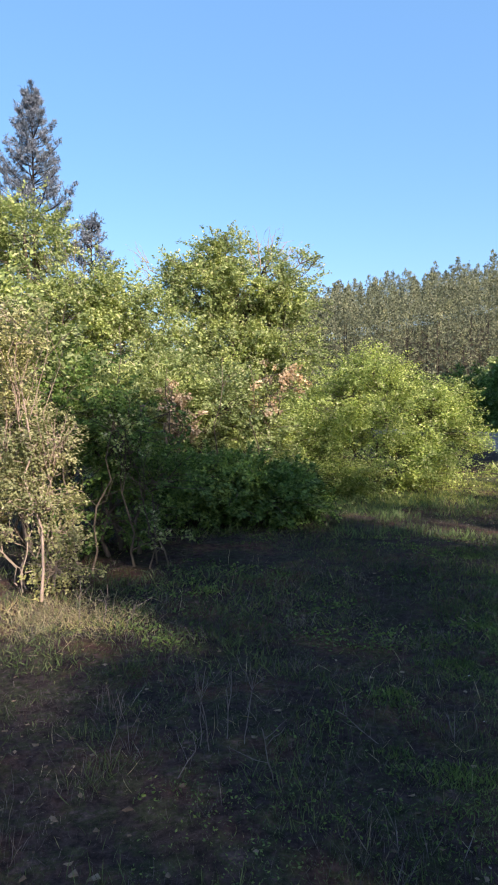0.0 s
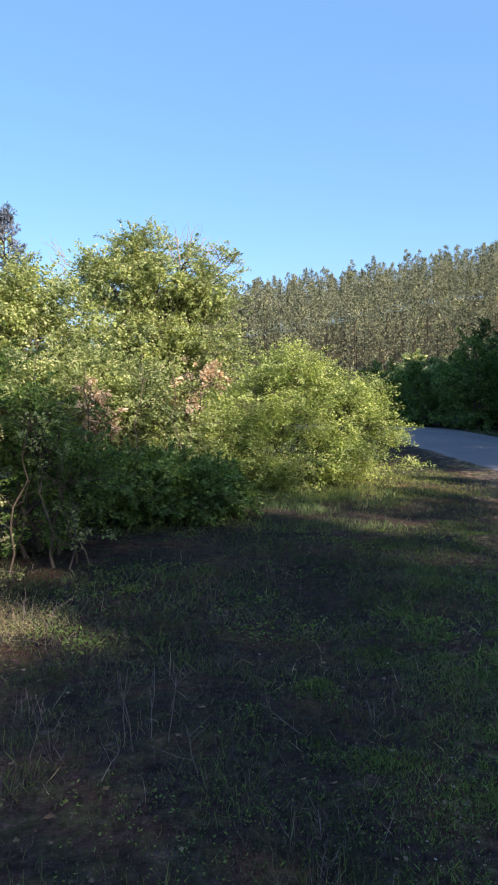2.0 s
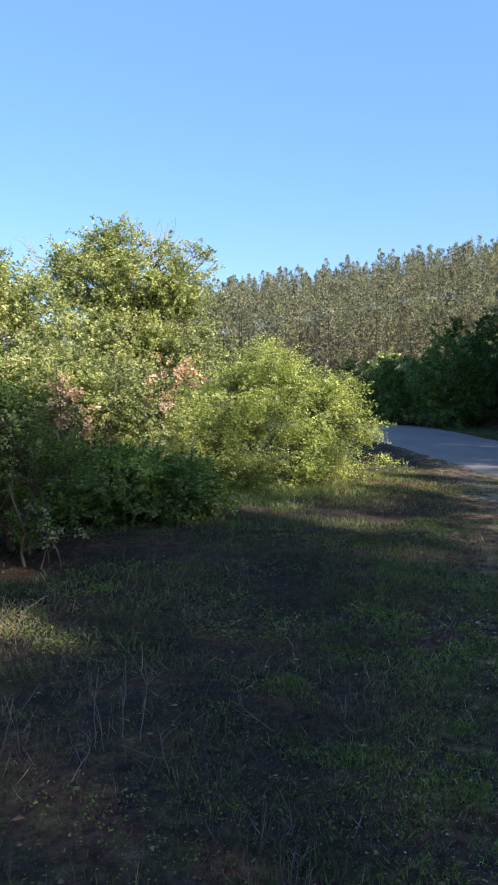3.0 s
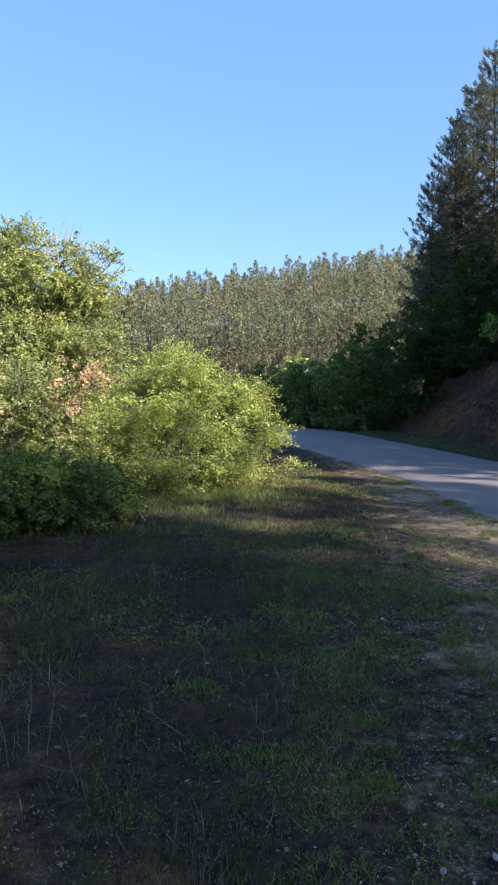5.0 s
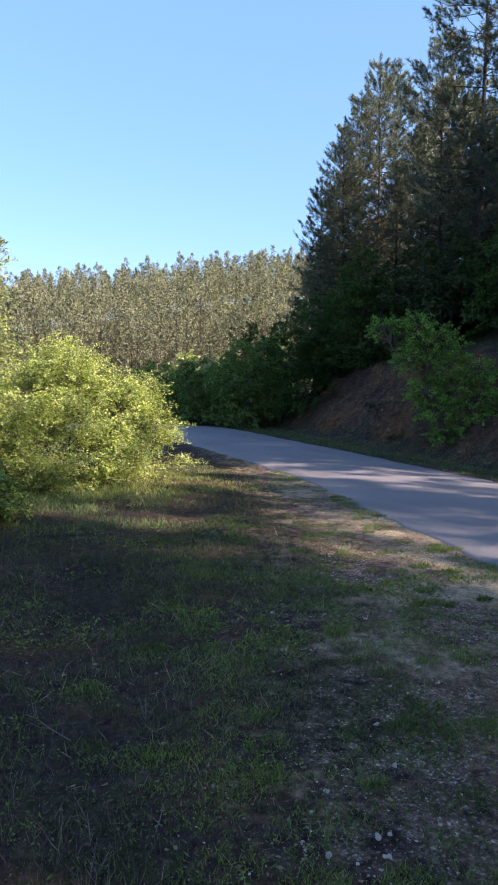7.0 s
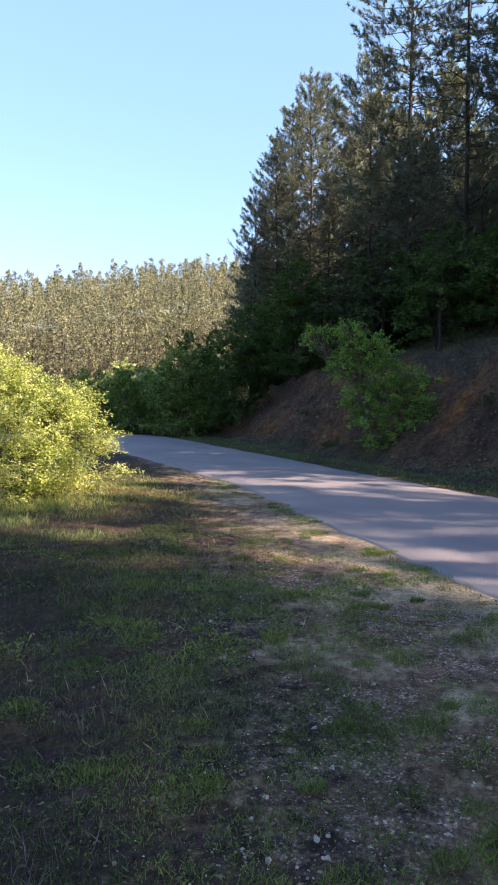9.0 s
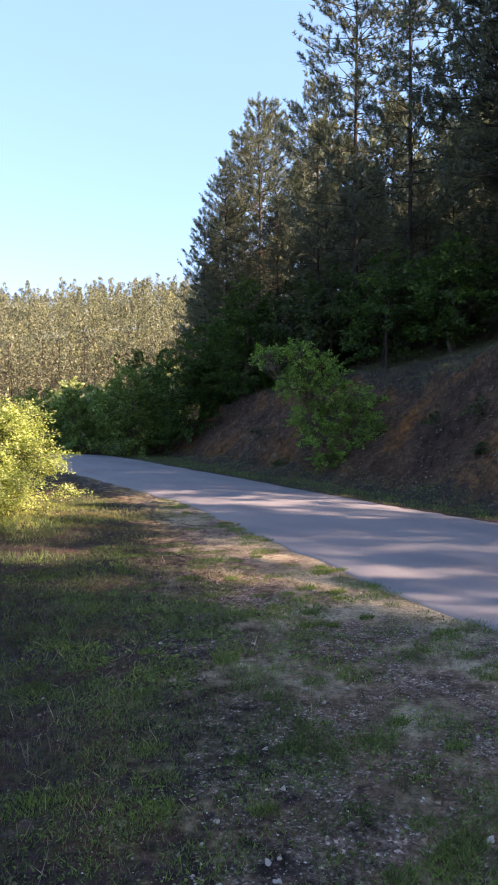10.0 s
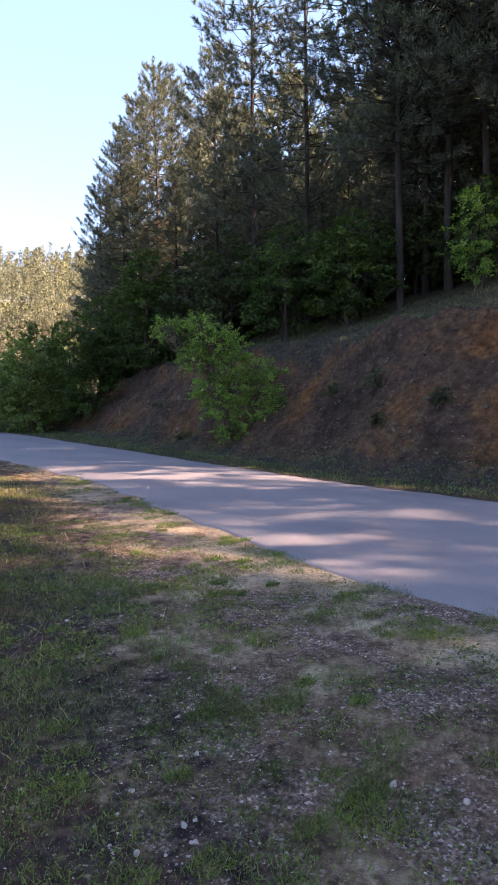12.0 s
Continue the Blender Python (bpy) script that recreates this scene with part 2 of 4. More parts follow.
def mesh_of(name, verts, faces, materials, index=None, smooth=False):
    """A mesh from arrays; all faces have the same number of corners."""
    verts, faces = np.asarray(verts, np.float32), np.asarray(faces, np.int32)
    me = bpy.data.meshes.new(name)
    me.vertices.add(len(verts))
    me.vertices.foreach_set("co", verts.ravel())
    n, k = faces.shape
    me.loops.add(n * k)
    me.loops.foreach_set("vertex_index", faces.ravel())
    me.polygons.add(n)
    me.polygons.foreach_set("loop_start", np.arange(0, n * k, k, dtype=np.int32))
    for m in materials:
        me.materials.append(m)
    if index is not None:
        me.polygons.foreach_set("material_index", np.asarray(index, np.int32))
    me.polygons.foreach_set("use_smooth", np.full(n, smooth))
    me.update(calc_edges=True)
    return me


def part(name, me, parent, label=""):
    ob = new(name, me)
    ob.parent = parent
    return tagged(ob, label)


def thing(name, place, label, category, group="", turn=0.0, kind=""):
    ob = new(name)
    ob.empty_display_size = 0.2
    ob.matrix_basis = pose(*place, 0, 0, turn)
    return tagged(ob, label, category, group, kind)


def unit(v):
    return v / np.maximum(np.linalg.norm(v, axis=-1, keepdims=True), 1e-9)


def value_noise(x, y, cell, seed=0):
    """Smooth noise in -1..1 on a lattice of that cell."""
    table = np.random.default_rng(seed).uniform(-1, 1, (64, 64))
    u, v = np.asarray(x) / cell, np.asarray(y) / cell
    i, j = np.floor(u).astype(int), np.floor(v).astype(int)
    a, b = u - i, v - j
    a, b = a * a * (3 - 2 * a), b * b * (3 - 2 * b)
    at = lambda p, q: table[p % 64, q % 64]
    return (at(i, j) * (1 - a) + at(i + 1, j) * a) * (1 - b) + (at(i, j + 1) * (1 - a) + at(i + 1, j + 1) * a) * b


def tubes(lines, sides=6):
    """Tapered tubes along polylines: (points, radii) pairs. Gives verts and quads."""
    V, F, at = [], [], 0
    ring = np.arange(sides) * 2 * np.pi / sides
    for pts, radii in lines:
        pts = np.asarray(pts, float)
        n = len(pts)
        d = unit(np.gradient(pts, axis=0))
        ref = np.where(np.abs(d[:, 2:3]) > 0.9, [[1.0, 0, 0]], [[0, 0, 1.0]])
        a = unit(np.cross(d, ref))
        b = np.cross(d, a)
        r = np.asarray(radii)[:, None, None]
        V.append((pts[:, None] + r * (np.cos(ring)[None, :, None] * a[:, None] + np.sin(ring)[None, :, None] * b[:, None])).reshape(-1, 3))
        k, s = np.meshgrid(np.arange(n - 1), np.arange(sides), indexing="ij")
        s2 = (s + 1) % sides
        F.append(np.stack([at + k * sides + s, at + k * sides + s2, at + (k + 1) * sides + s2, at + (k + 1) * sides + s], -1).reshape(-1, 4))
        at += n * sides
    return np.concatenate(V), np.concatenate(F)


def tube_mesh(name, lines, material, sides=6):
    v, f = tubes(lines, sides)
    return mesh_of(name, v, f, [material], smooth=True)


def leaf_quads(centres, axis, size, r, width=0.5, cup=0.15, facing=None):
    """A diamond leaf, bent along its rib, at each centre, pointing along axis; its upper side turns towards facing."""
    n = len(centres)
    axis = unit(axis)
    side = unit(np.cross(axis, r.normal(size=(n, 3)) if facing is None else facing))
    up = np.cross(side, axis)
    L = np.asarray(size).reshape(-1, 1) * np.ones((n, 1))
    V = np.stack([centres, centres + axis * L * 0.45 + side * L * width * 0.5 + up * L * cup, centres + axis * L, centres + axis * L * 0.45 - side * L * width * 0.5 + up * L * cup], 1)
    return V.reshape(-1, 3), np.arange(4 * n).reshape(-1, 4)


def bent_line(a, b, r, steps=5, sway=0.08, sag=0.0):
    t = np.linspace(0, 1, steps)[:, None]
    a, b = np.asarray(a, float), np.asarray(b, float)
    length = np.linalg.norm(b - a)
    off = r.normal(size=(steps, 3)) * sway * length
    off[0] = off[-1] = 0
    off += np.array([0, 0, sag * length]) * np.sin(np.pi * t)
    return a + (b - a) * t + off


# ---- the lie of the land ----
ROAD_Y = [-400, -60, -10, 0, 2.4, 5.9, 9.2, 13, 20, 26, 30]
NEAR_X = [-10, 3.0, 4.0, 4.2, 4.3, 4.9, 5.75, 6.5, 7.3, 8.5, 9.2]
FAR_X = [-5.5, 7.5, 8.8, 8.95, 8.95, 8.97, 9.2, 9.9, 11.1, 12.0, 12.7]
BANK_X = [-5, 8.4, 9.6, 9.75, 9.78, 9.9, 10.3, 11.1, 12.6, 13.9, 14.9]
HIGH_Y = [-400, -60, 0, 7, 10, 14, 18, 24, 28, 34, 40]
HIGH = [4.0, 4.0, 3.4, 3.15, 2.95, 2.75, 2.65, 2.6, 2.0, 0.6, 0.2]


def land(x, y):
    """Height of the ground."""
    x, y = np.asarray(x, float), np.asarray(y, float)
    near = np.interp(y, ROAD_Y, NEAR_X)
    xb = np.interp(y, ROAD_Y, BANK_X) + 0.25 * value_noise(y, y * 0 + 3, 2.1, 5) + 0.3 * value_noise(y, y * 0 + 9, 4.3, 6)
    h = np.interp(y, HIGH_Y, HIGH)
    d = x - xb
    w = 0.95 * h + 0.3
    t = np.clip(d / w, 0, 1)
    face = h * np.interp(t + 0.07 * value_noise(x, y, 1.3, 15), [0, 0.25, 0.55, 0.86, 0.93, 1], [0, 0.13, 0.46, 0.78, 0.96, 1])
    rough = np.clip(d * 1.5, 0, 1) * np.clip((w + 1.5 - d) * 0.8, 0, 1)
    face = face + rough * (0.2 * value_noise(x, y, 1.1, 11) + 0.12 * value_noise(x, y, 0.37, 12) + np.clip((y - 13) / 3, 0, 1) * (0.3 * np.abs(value_noise(x * 1.4 + 0.4 * y, y, 0.6, 16)) - 0.12) + 0.05 * value_noise(x, y, 0.17, 13)) * np.clip(h, 0, 1)
    over = np.clip(d - w, 0, 75)
    fade = np.clip((44 - y) / 12, 0, 1)
    z = np.where(d > 0, face + (0.25 * over + 0.1 * np.clip(over, 0, 9)) * np.maximum(np.clip(h / 2.5, 0.25, 1), np.clip((over - 12) / 8, 0, 1)) * fade, 0)
    on_road = np.clip(np.minimum(x - near + 1.0, xb - x + 0.3), 0, 0.6) / 0.6
    off = (1 - on_road) * (d < 0)
    z = z + off * (0.05 * value_noise(x, y, 1.7, 21) + 0.02 * value_noise(x, y, 0.5, 22))
    # ground falls a little to the left behind the shrubs, and the far hill rises across the valley
    r, az = np.hypot(x, y), np.degrees(np.arctan2(x, y))
    hill = np.clip((r - 70) / 95, 0, 1)
    crest = np.interp(az, [-60, -20, 5, 10.4, 17, 21.5, 27, 40, 70], [2, 11, 16.0, 17.8, 20.4, 22.8, 24.6, 27, 10])
    z = z * np.clip((np.interp(az, [25, 42], [78, 115]) - r) / 25, 0, 1) + crest * hill * (y > 0)
    return z + 1.2 * value_noise(x, y, 23, 31) * np.clip((r - 50) / 40, 0, 1)


def lattice(lo, hi, step, far):
    fine = np.arange(lo, hi + step / 2, step)
    grow, d, s = [], 0.0, step
    while d < far:
        s = min(s * 1.22, 60)
        d += s
        grow.append(d)
    grow = np.array(grow)
    return np.concatenate([(lo - grow)[::-1], fine, hi + grow])


def build_ground():
    xs, ys = lattice(-4.0, 15.5, 0.13, 1400), lattice(0.5, 24.0, 0.16, 1400)
    X, Y = np.meshgrid(xs, ys, indexing="ij")
    Z = land(X, Y)
    near, far = np.interp(Y, ROAD_Y, NEAR_X), np.interp(Y, ROAD_Y, FAR_X)
    on = (X > near + 0.5) & (X < far - 0.45) & (Y < 28)
    Z = np.where(on, -0.05, Z)
    V = np.stack([X, Y, Z], -1).reshape(-1, 3)
    nx, ny = len(xs), len(ys)
    i, j = np.meshgrid(np.arange(nx - 1), np.arange(ny - 1), indexing="ij")
    F = np.stack([i * ny + j, (i + 1) * ny + j, (i + 1) * ny + j + 1, i * ny + j + 1], -1).reshape(-1, 4)
    me = mesh_of("ground", V, F, [M_GROUND], smooth=True)
    h, xb = np.interp(Y, HIGH_Y, HIGH), np.interp(Y, ROAD_Y, BANK_X)
    start = np.interp(Y, [0, 1.7, 6, 9, 13, 20], [0.1, 0.7, 2.6, 4.0, 5.5, 6.9])
    gravel = 0.95 * np.clip((X - start + 0.7) / 2.6, 0, 1) * (X < near + 1.5) * (Y < 30) + ((X > far - 1) & (X < xb + 0.4)) * 0.12
    earth = np.clip((X - xb) / 0.8, 0, 1) * np.clip((xb + 0.95 * h + 0.35 - X) / 0.5, 0, 1) * (h > 0.8)
    needles = np.clip((X - xb - 0.95 * h - 1.0) / 1.5, 0, 1) + (np.hypot(X, Y) > 60)
    cover = np.stack([gravel, earth, np.clip(needles, 0, 1), np.clip(1.0 - (near - X - 0.5) / 1.0, 0, 1)], -1).reshape(-1, 4)
    layer = me.color_attributes.new("cover", "FLOAT_COLOR", "POINT")
    layer.data.foreach_set("color", cover.astype(np.float32).ravel())
    tagged(new("ground", me), "rough grassy ground with gravel verge and reddish earth bank", "ground", kind="structure")


def smooth_line(points, n):
    """A soft curve through the points."""
    p = np.array(points, float)
    p = np.vstack([2 * p[0] - p[1], p, 2 * p[-1] - p[-2]])
    out = []
    for k in range(1, len(p) - 2):
        t = np.linspace(0, 1, n, endpoint=False)[:, None]
        a, b, c, d = p[k - 1], p[k], p[k + 1], p[k + 2]
        out.append(0.5 * (2 * b + (c - a) * t + (2 * a - 5 * b + 4 * c - d) * t * t + (3 * b - a - 3 * c + d) * t ** 3))
    return np.vstack(out + [p[-2:-1]])


def build_road():
    near = smooth_line([(3.0, -60), (3.9, -12), (4.2, -1), (4.3, 2.4), (4.9, 5.9), (5.75, 9.2), (6.5, 13), (7.3, 20), (8.3, 25.5), (8.6, 28.6), (7.6, 30.6), (4, 33), (-8, 37)], 24)
    far = smooth_line([(7.5, -60), (8.7, -12), (8.95, -1), (8.95, 2.4), (8.97, 5.9), (9.25, 9.2), (9.9, 13), (11.1, 20), (12.1, 26), (12.6, 30.5), (11.0, 34), (6, 37.5), (-6, 41.5)], 24)
    jag = np.stack([value_noise(near[:, 1], near[:, 0], 0.5, 41), value_noise(near[:, 1], near[:, 0], 0.5, 42)], -1)
    near = near + 0.1 * jag
    far = far + 0.07 * jag[::-1]
    rows = []
    for t, z in ((0.0, -0.06), (0.0, -0.004), (0.025, 0.012), (0.25, 0.04), (0.5, 0.055), (0.75, 0.04), (0.975, 0.012), (1.0, -0.004), (1.0, -0.06)):
        xy = near * (1 - t) + far * t
        rows.append(np.c_[xy, np.full(len(xy), z)])
    V = np.stack(rows, 1)
    n, k = V.shape[:2]
    i, j = np.meshgrid(np.arange(n - 1), np.arange(k - 1), indexing="ij")
    F = np.stack([i * k + j, i * k + j + 1, (i + 1) * k + j + 1, (i + 1) * k + j], -1).reshape(-1, 4)
    tagged(new("road", mesh_of("road", V.reshape(-1, 3), F, [M_ROAD], smooth=True)), "narrow worn grey asphalt road without markings", "road", kind="structure")


build_ground()
build_road()


# ---- trees and shrubs ----
def ground_at(x, y):
    return float(land(x, y))


def leafy(name, place, label, category, lobes, leaf_mat, bark, leaves, leaf=0.07, stems=1, trunk_r=0.08, shoot=0.45, flat=0.6, lift=0.15, seed=1, group="", width=0.72, holes=0.3, bare=(), least=32, twigs=30):
    """A broadleaf tree or shrub. lobes: (x, y, z, rx, ry, rz) of the crown's masses, from the foot. Limbs run from the stems
    into the lobes, and leafy shoots stand out from them, with gaps between."""
    r = np.random.default_rng(seed)
    ob = thing(name, (place[0], place[1], ground_at(*place)), label, category, group)
    lobes = np.array(lobes, float)
    feet = [np.array([r.normal() * 0.12 * (stems > 1), r.normal() * 0.12 * (stems > 1), -0.1]) for _ in range(stems)]
    main = lobes[np.argmax(lobes[:, 2])][:3]
    heads = []
    for k, foot in enumerate(feet):
        aim = main if k == 0 else lobes[r.integers(len(lobes))][:3] * [0.8, 0.8, 1]
        line = bent_line(foot, aim, r, 8, 0.025)
        rad = trunk_r * np.linspace(1.15, 0.25, 8) * (1 if k == 0 else 0.7)
        rad[0] *= 1.25
        part("trunk" if stems < 3 else "stem", tube_mesh("trunk", [(line, rad)], bark, 8), ob)
        heads.append(line)
    volume = lobes[:, 3] * lobes[:, 4] * lobes[:, 5]
    share = volume ** 0.6 / (volume ** 0.6).sum()
    per = 34
    total = leaves // per
    starts, ways = [], []
    for lobe, fraction in zip(lobes, share):
        stem = heads[r.integers(len(heads))]
        at = stem[np.argmin(np.abs(stem[:, 2] - max(0.2, lobe[2] * 0.55)))]
        limb = bent_line(at, lobe[:3], r, 6, 0.05, 0.05)
        lines = [(limb, trunk_r * np.linspace(0.5, 0.14, 6))]
        n = max(least, int(total * fraction * 1.35))
        d = unit(r.normal(size=(n, 3)))
        reach = r.uniform(0.3, 1.0, n) ** 0.55
        s = lobe[:3] + d * lobe[3:] * reach[:, None] * 0.92
        w = unit(d * [1, 1, 0.8] + r.normal(size=(n, 3)) * [0.45, 0.45, 0.45 * flat] + [0, 0, lift]) * [[1, 1, flat + 0.2]]
        q = s + np.array(ob.location)
        hole = value_noise(q[:, 0] + 0.8 * q[:, 2], q[:, 1] * 0.6 + 0.9 * q[:, 2], 0.45, seed) + 0.5 * value_noise(q[:, 0] - 0.7 * q[:, 2], q[:, 2] + 0.5 * q[:, 1], 0.2, seed + 1)
        ok = (s[:, 2] > 0.05) & (hole > holes - 0.75)
        s, w = s[ok], w[ok] * (shoot * min(1.0, max(0.5, 2.1 * lobe[3:].mean())) * r.uniform(0.45, 1.2, ok.sum()) * np.where(r.random(ok.sum()) < 0.2, 1.6, 1.0))[:, None]
        starts.append(s)
        ways.append(w)
        for a, c in list(zip(s, w))[:: max(1, len(s) // twigs)]:
            lines.append((bent_line(limb[r.integers(2, 6)], a + c * 0.9, r, 4, 0.05, 0.04), trunk_r * np.array([0.12, 0.09, 0.06, 0.03]) + 0.002))
        part("limb", tube_mesh("limb", lines, bark, 5), ob)
    for a, c in bare:
        part("bare_twig", tube_mesh("bare_twig", [(bent_line(a, c, r, 5, 0.04), np.linspace(0.016, 0.004, 5))] + [(bent_line(np.array(a) * 0.4 + np.array(c) * 0.6, np.array(c) + r.normal(size=3) * 0.18, r, 4, 0.05), np.linspace(0.005, 0.002, 4)) for _ in range(4)], M_PALE_BARK, 5), ob)
    s, w = np.concatenate(starts), np.concatenate(ways)
    n = len(s)
    count = np.clip((per * np.linalg.norm(w, axis=1) / (shoot * 0.85)).astype(int), 6, 60)
    S, W = np.repeat(s, count, 0), np.repeat(w, count, 0)
    t = r.uniform(0.02, 1.0, (len(S), 1))
    spread = np.clip(1.15 - t, 0.25, 1) * shoot * 0.085 + leaf * 0.2
    pts = S + W * t + r.normal(size=S.shape) * spread - [0, 0, 1] * (t ** 2) * shoot * 0.12
    pts[:, 2] = np.maximum(pts[:, 2], 0.02)
    axis = unit(W) * 0.8 + r.normal(size=pts.shape) * [0.75, 0.75, 0.4] - [0, 0, 0.12]
    facing = np.repeat(unit(unit(w) * 0.5 + r.normal(size=w.shape) * 0.32 + [0, 0, 0.75]), count, 0) + r.normal(size=pts.shape) * 0.27
    v, f = leaf_quads(pts, axis, leaf * r.uniform(0.6, 1.3, len(pts)), r, width, facing=facing)
    part("crown", mesh_of("crown", v, f, [leaf_mat]), ob)
    return ob


def pine_parts(r, height, bare, spread, per_whorl=5, gap=0.42, tufts=15, needles=12, needle=0.17, thick=0.02, droop=0.1, open_top=0.0, round_top=1.0, limb=1.0, brush=0.0):
    """Lines of trunk and branches and the needle triangles of one conifer."""
    sway = np.cumsum(r.normal(size=(12, 2)), 0) * 0.02 * height / 12
    tz = np.linspace(-0.3, height, 12)
    trunk = np.c_[sway, tz]
    rad = np.interp(tz, [-0.3, 0, height * 0.5, height], [0.01 * height, 0.008 * height, 0.0052 * height, 0.012]) * (0.5 + 0.5 * limb)
    at = lambda z: np.array([np.interp(z, tz, sway[:, 0]), np.interp(z, tz, sway[:, 1]), z])
    branches, P, D = [], [], []
    z = bare
    turn = r.uniform(0, 6)
    while z < height - 0.25:
        u = (z - bare) / (height - bare)
        reach = spread * (np.interp(u, [0, 0.15, 0.4, 0.75, 1], [0.75, 1.0, 0.9, 0.55 * round_top, 0.06]))
        for k in range(per_whorl):
            if r.random() < 0.12 + open_top * 0.25:
                continue
            turn += 2 * np.pi / per_whorl + r.normal() * 0.35
            L = reach * r.uniform(0.6, 1.2)
            lift = np.interp(u, [0, 0.5, 1], [-droop, 0.18, 0.75]) + r.normal() * 0.12
            d = np.array([np.cos(turn), np.sin(turn), lift])
            s = at(z + r.normal() * 0.08)
            mid = s + d * L * 0.55 + [0, 0, -0.03 * L]
            end = s + d * L + [0, 0, 0.14 * L]
            line = np.array([s, (s + mid) / 2 + [0, 0, 0.01], mid, (mid + end) / 2 - [0, 0, 0.02 * L], end])
            branches.append((line, np.linspace(0.02 + 0.012 * L, 0.006, 5) * limb))
            n = max(3, int(tufts * (0.35 + 0.65 * L / spread)))
            t = r.uniform(0.25, 1.0, n) ** 0.7
            t[0] = 1.0
            spine = np.stack([np.interp(t, np.linspace(0, 1, 5), line[:, c]) for c in range(3)], -1)
            side = unit(np.cross(d, [0, 0, 1.0]))
            out = r.normal(size=(n, 1)) * 0.28 * L * (1.1 - t)[:, None]
            tip = spine + side * out + np.c_[np.zeros(n), np.zeros(n), np.abs(r.normal(size=n)) * 0.09 + 0.03]
            P.append(tip)
            D.append(unit(d * 0.8 + side * np.sign(out) * 0.5 + [0, 0, 0.75] + r.normal(size=(n, 3)) * 0.3))
        z += gap * r.uniform(0.75, 1.25) * np.interp(u, [0, 1], [1.1, 0.75])
    P.append(at(height)[None] + r.normal(size=(3, 3)) * [0.03, 0.03, 0.15])
    D.append(np.tile([[0, 0, 1.0]], (3, 1)))
    P, D = np.concatenate(P), np.concatenate(D)
    if brush:
        # upright shoots set with needles all round, like bottle brushes
        A = np.repeat(unit(D), needles, 0)
        t = r.random((len(A), 1))
        long = np.repeat(brush * r.uniform(0.6, 1.25, (len(P), 1)), needles, 0)
        base = np.repeat(P, needles, 0) + A * (t - 0.35) * long
        round_it = unit(np.cross(A, r.normal(size=A.shape)))
        way = unit(A * (0.55 + 0.5 * t) + round_it * (1.05 - 0.45 * t))
    else:
        base = np.repeat(P, needles, 0) + r.normal(size=(len(P) * needles, 3)) * needle * 0.3
        way = unit(np.repeat(D, needles, 0) * 0.75 + r.normal(size=base.shape) * 0.6)
    side = unit(np.cross(way, r.normal(size=base.shape))) * thick * r.uniform(0.7, 1.3, (len(base), 1))
    tip = base + way * needle * r.uniform(0.7, 1.3, (len(base), 1))
    N = np.stack([base - side, base + side, tip], 1).reshape(-1, 3)
    return trunk, rad, branches, N


def pine(name, label, seed, needle_mat=M_PINE, plain=False, **shape):
    """A conifer at the origin, to be copied or moved."""
    r = np.random.default_rng(seed)
    trunk, rad, branches, N = pine_parts(r, **shape)
    ob = thing(name, (0, 0, 0), label, "tree")
    part("trunk", tube_mesh("trunk", [(trunk, rad)], M_PINE_BARK, 9), ob)
    tagged(part("branchwork", tube_mesh("branchwork", [(p[::2], q[::2]) for p, q in branches] if plain else branches, M_PINE_BARK, 3), ob), kind="stuff")
    part("crown", mesh_of("crown", N, np.arange(len(N)).reshape(-1, 3), [needle_mat]), ob)
    return ob


def stand(ob, x, y, turn=0.0, scale=1.0, tilt=0.0):
    ob.matrix_basis = pose(x, y, ground_at(x, y) - 0.05, tilt, 0, turn) @ Matrix.Scale(scale, 4)
    return ob


def far_woods():
    """The pine wood on the hill across the valley: one mass of many trees."""
    r = np.random.default_rng(77)
    kinds = []
    for k in range(5):
        trunk, rad, branches, N = pine_parts(r, height=10 + k * 0.6, bare=1.0 + 0.3 * k, spread=1.5 + 0.1 * k, per_whorl=5, gap=0.52, tufts=5, needles=6, needle=0.27, thick=0.065, round_top=0.75, brush=0.45)
        tv, tf = tubes([(trunk[::3], rad[::3] * 0.9)], 4)
        kinds.append((tv, tf, N))
    TV, TF, NV, at = [], [], [], 0
    n = 0
    for row, rad in enumerate(np.arange(76, 172, 3.0)):
        for az in np.arange(0, 31.5, np.degrees(2.5 / rad)):
            a, q = radians(az + r.normal() * 0.8), rad + r.normal() * 1.3
            x, y = q * math.sin(a), q * math.cos(a)
            if r.random() < 0.12:
                continue
            tv, tf, N = kinds[r.integers(5)]
            c, s, g = math.cos(n * 2.4), math.sin(n * 2.4), r.uniform(0.7, 1.05)
            rot = np.array([[c, -s, 0], [s, c, 0], [0, 0, 1]]) * g
            base = np.array([x, y, ground_at(x, y) - 0.1])
            T = N.reshape(-1, 3, 3)
            keep = T[(r.random(len(T)) < 0.58) & (T[:, 2, 2] > (2.0 if rad > 140 else 4.6 if row > 4 else 0))].reshape(-1, 3)
            NV.append(keep @ rot.T + base)
            if row < 4:
                TV.append(tv @ rot.T + base)
                TF.append(tf + at)
                at += len(tv)
            n += 1
    N = np.concatenate(NV)
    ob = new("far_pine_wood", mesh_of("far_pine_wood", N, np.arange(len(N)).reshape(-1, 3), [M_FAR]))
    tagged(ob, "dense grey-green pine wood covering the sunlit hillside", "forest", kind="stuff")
    trunks = new("far_pine_trunks", mesh_of("far_pine_trunks", np.concatenate(TV), np.concatenate(TF), [M_PINE_BARK], smooth=True))
    tagged(trunks, "pale slender pine trunks in the hillside wood", "forest", kind="stuff")


far_woods()

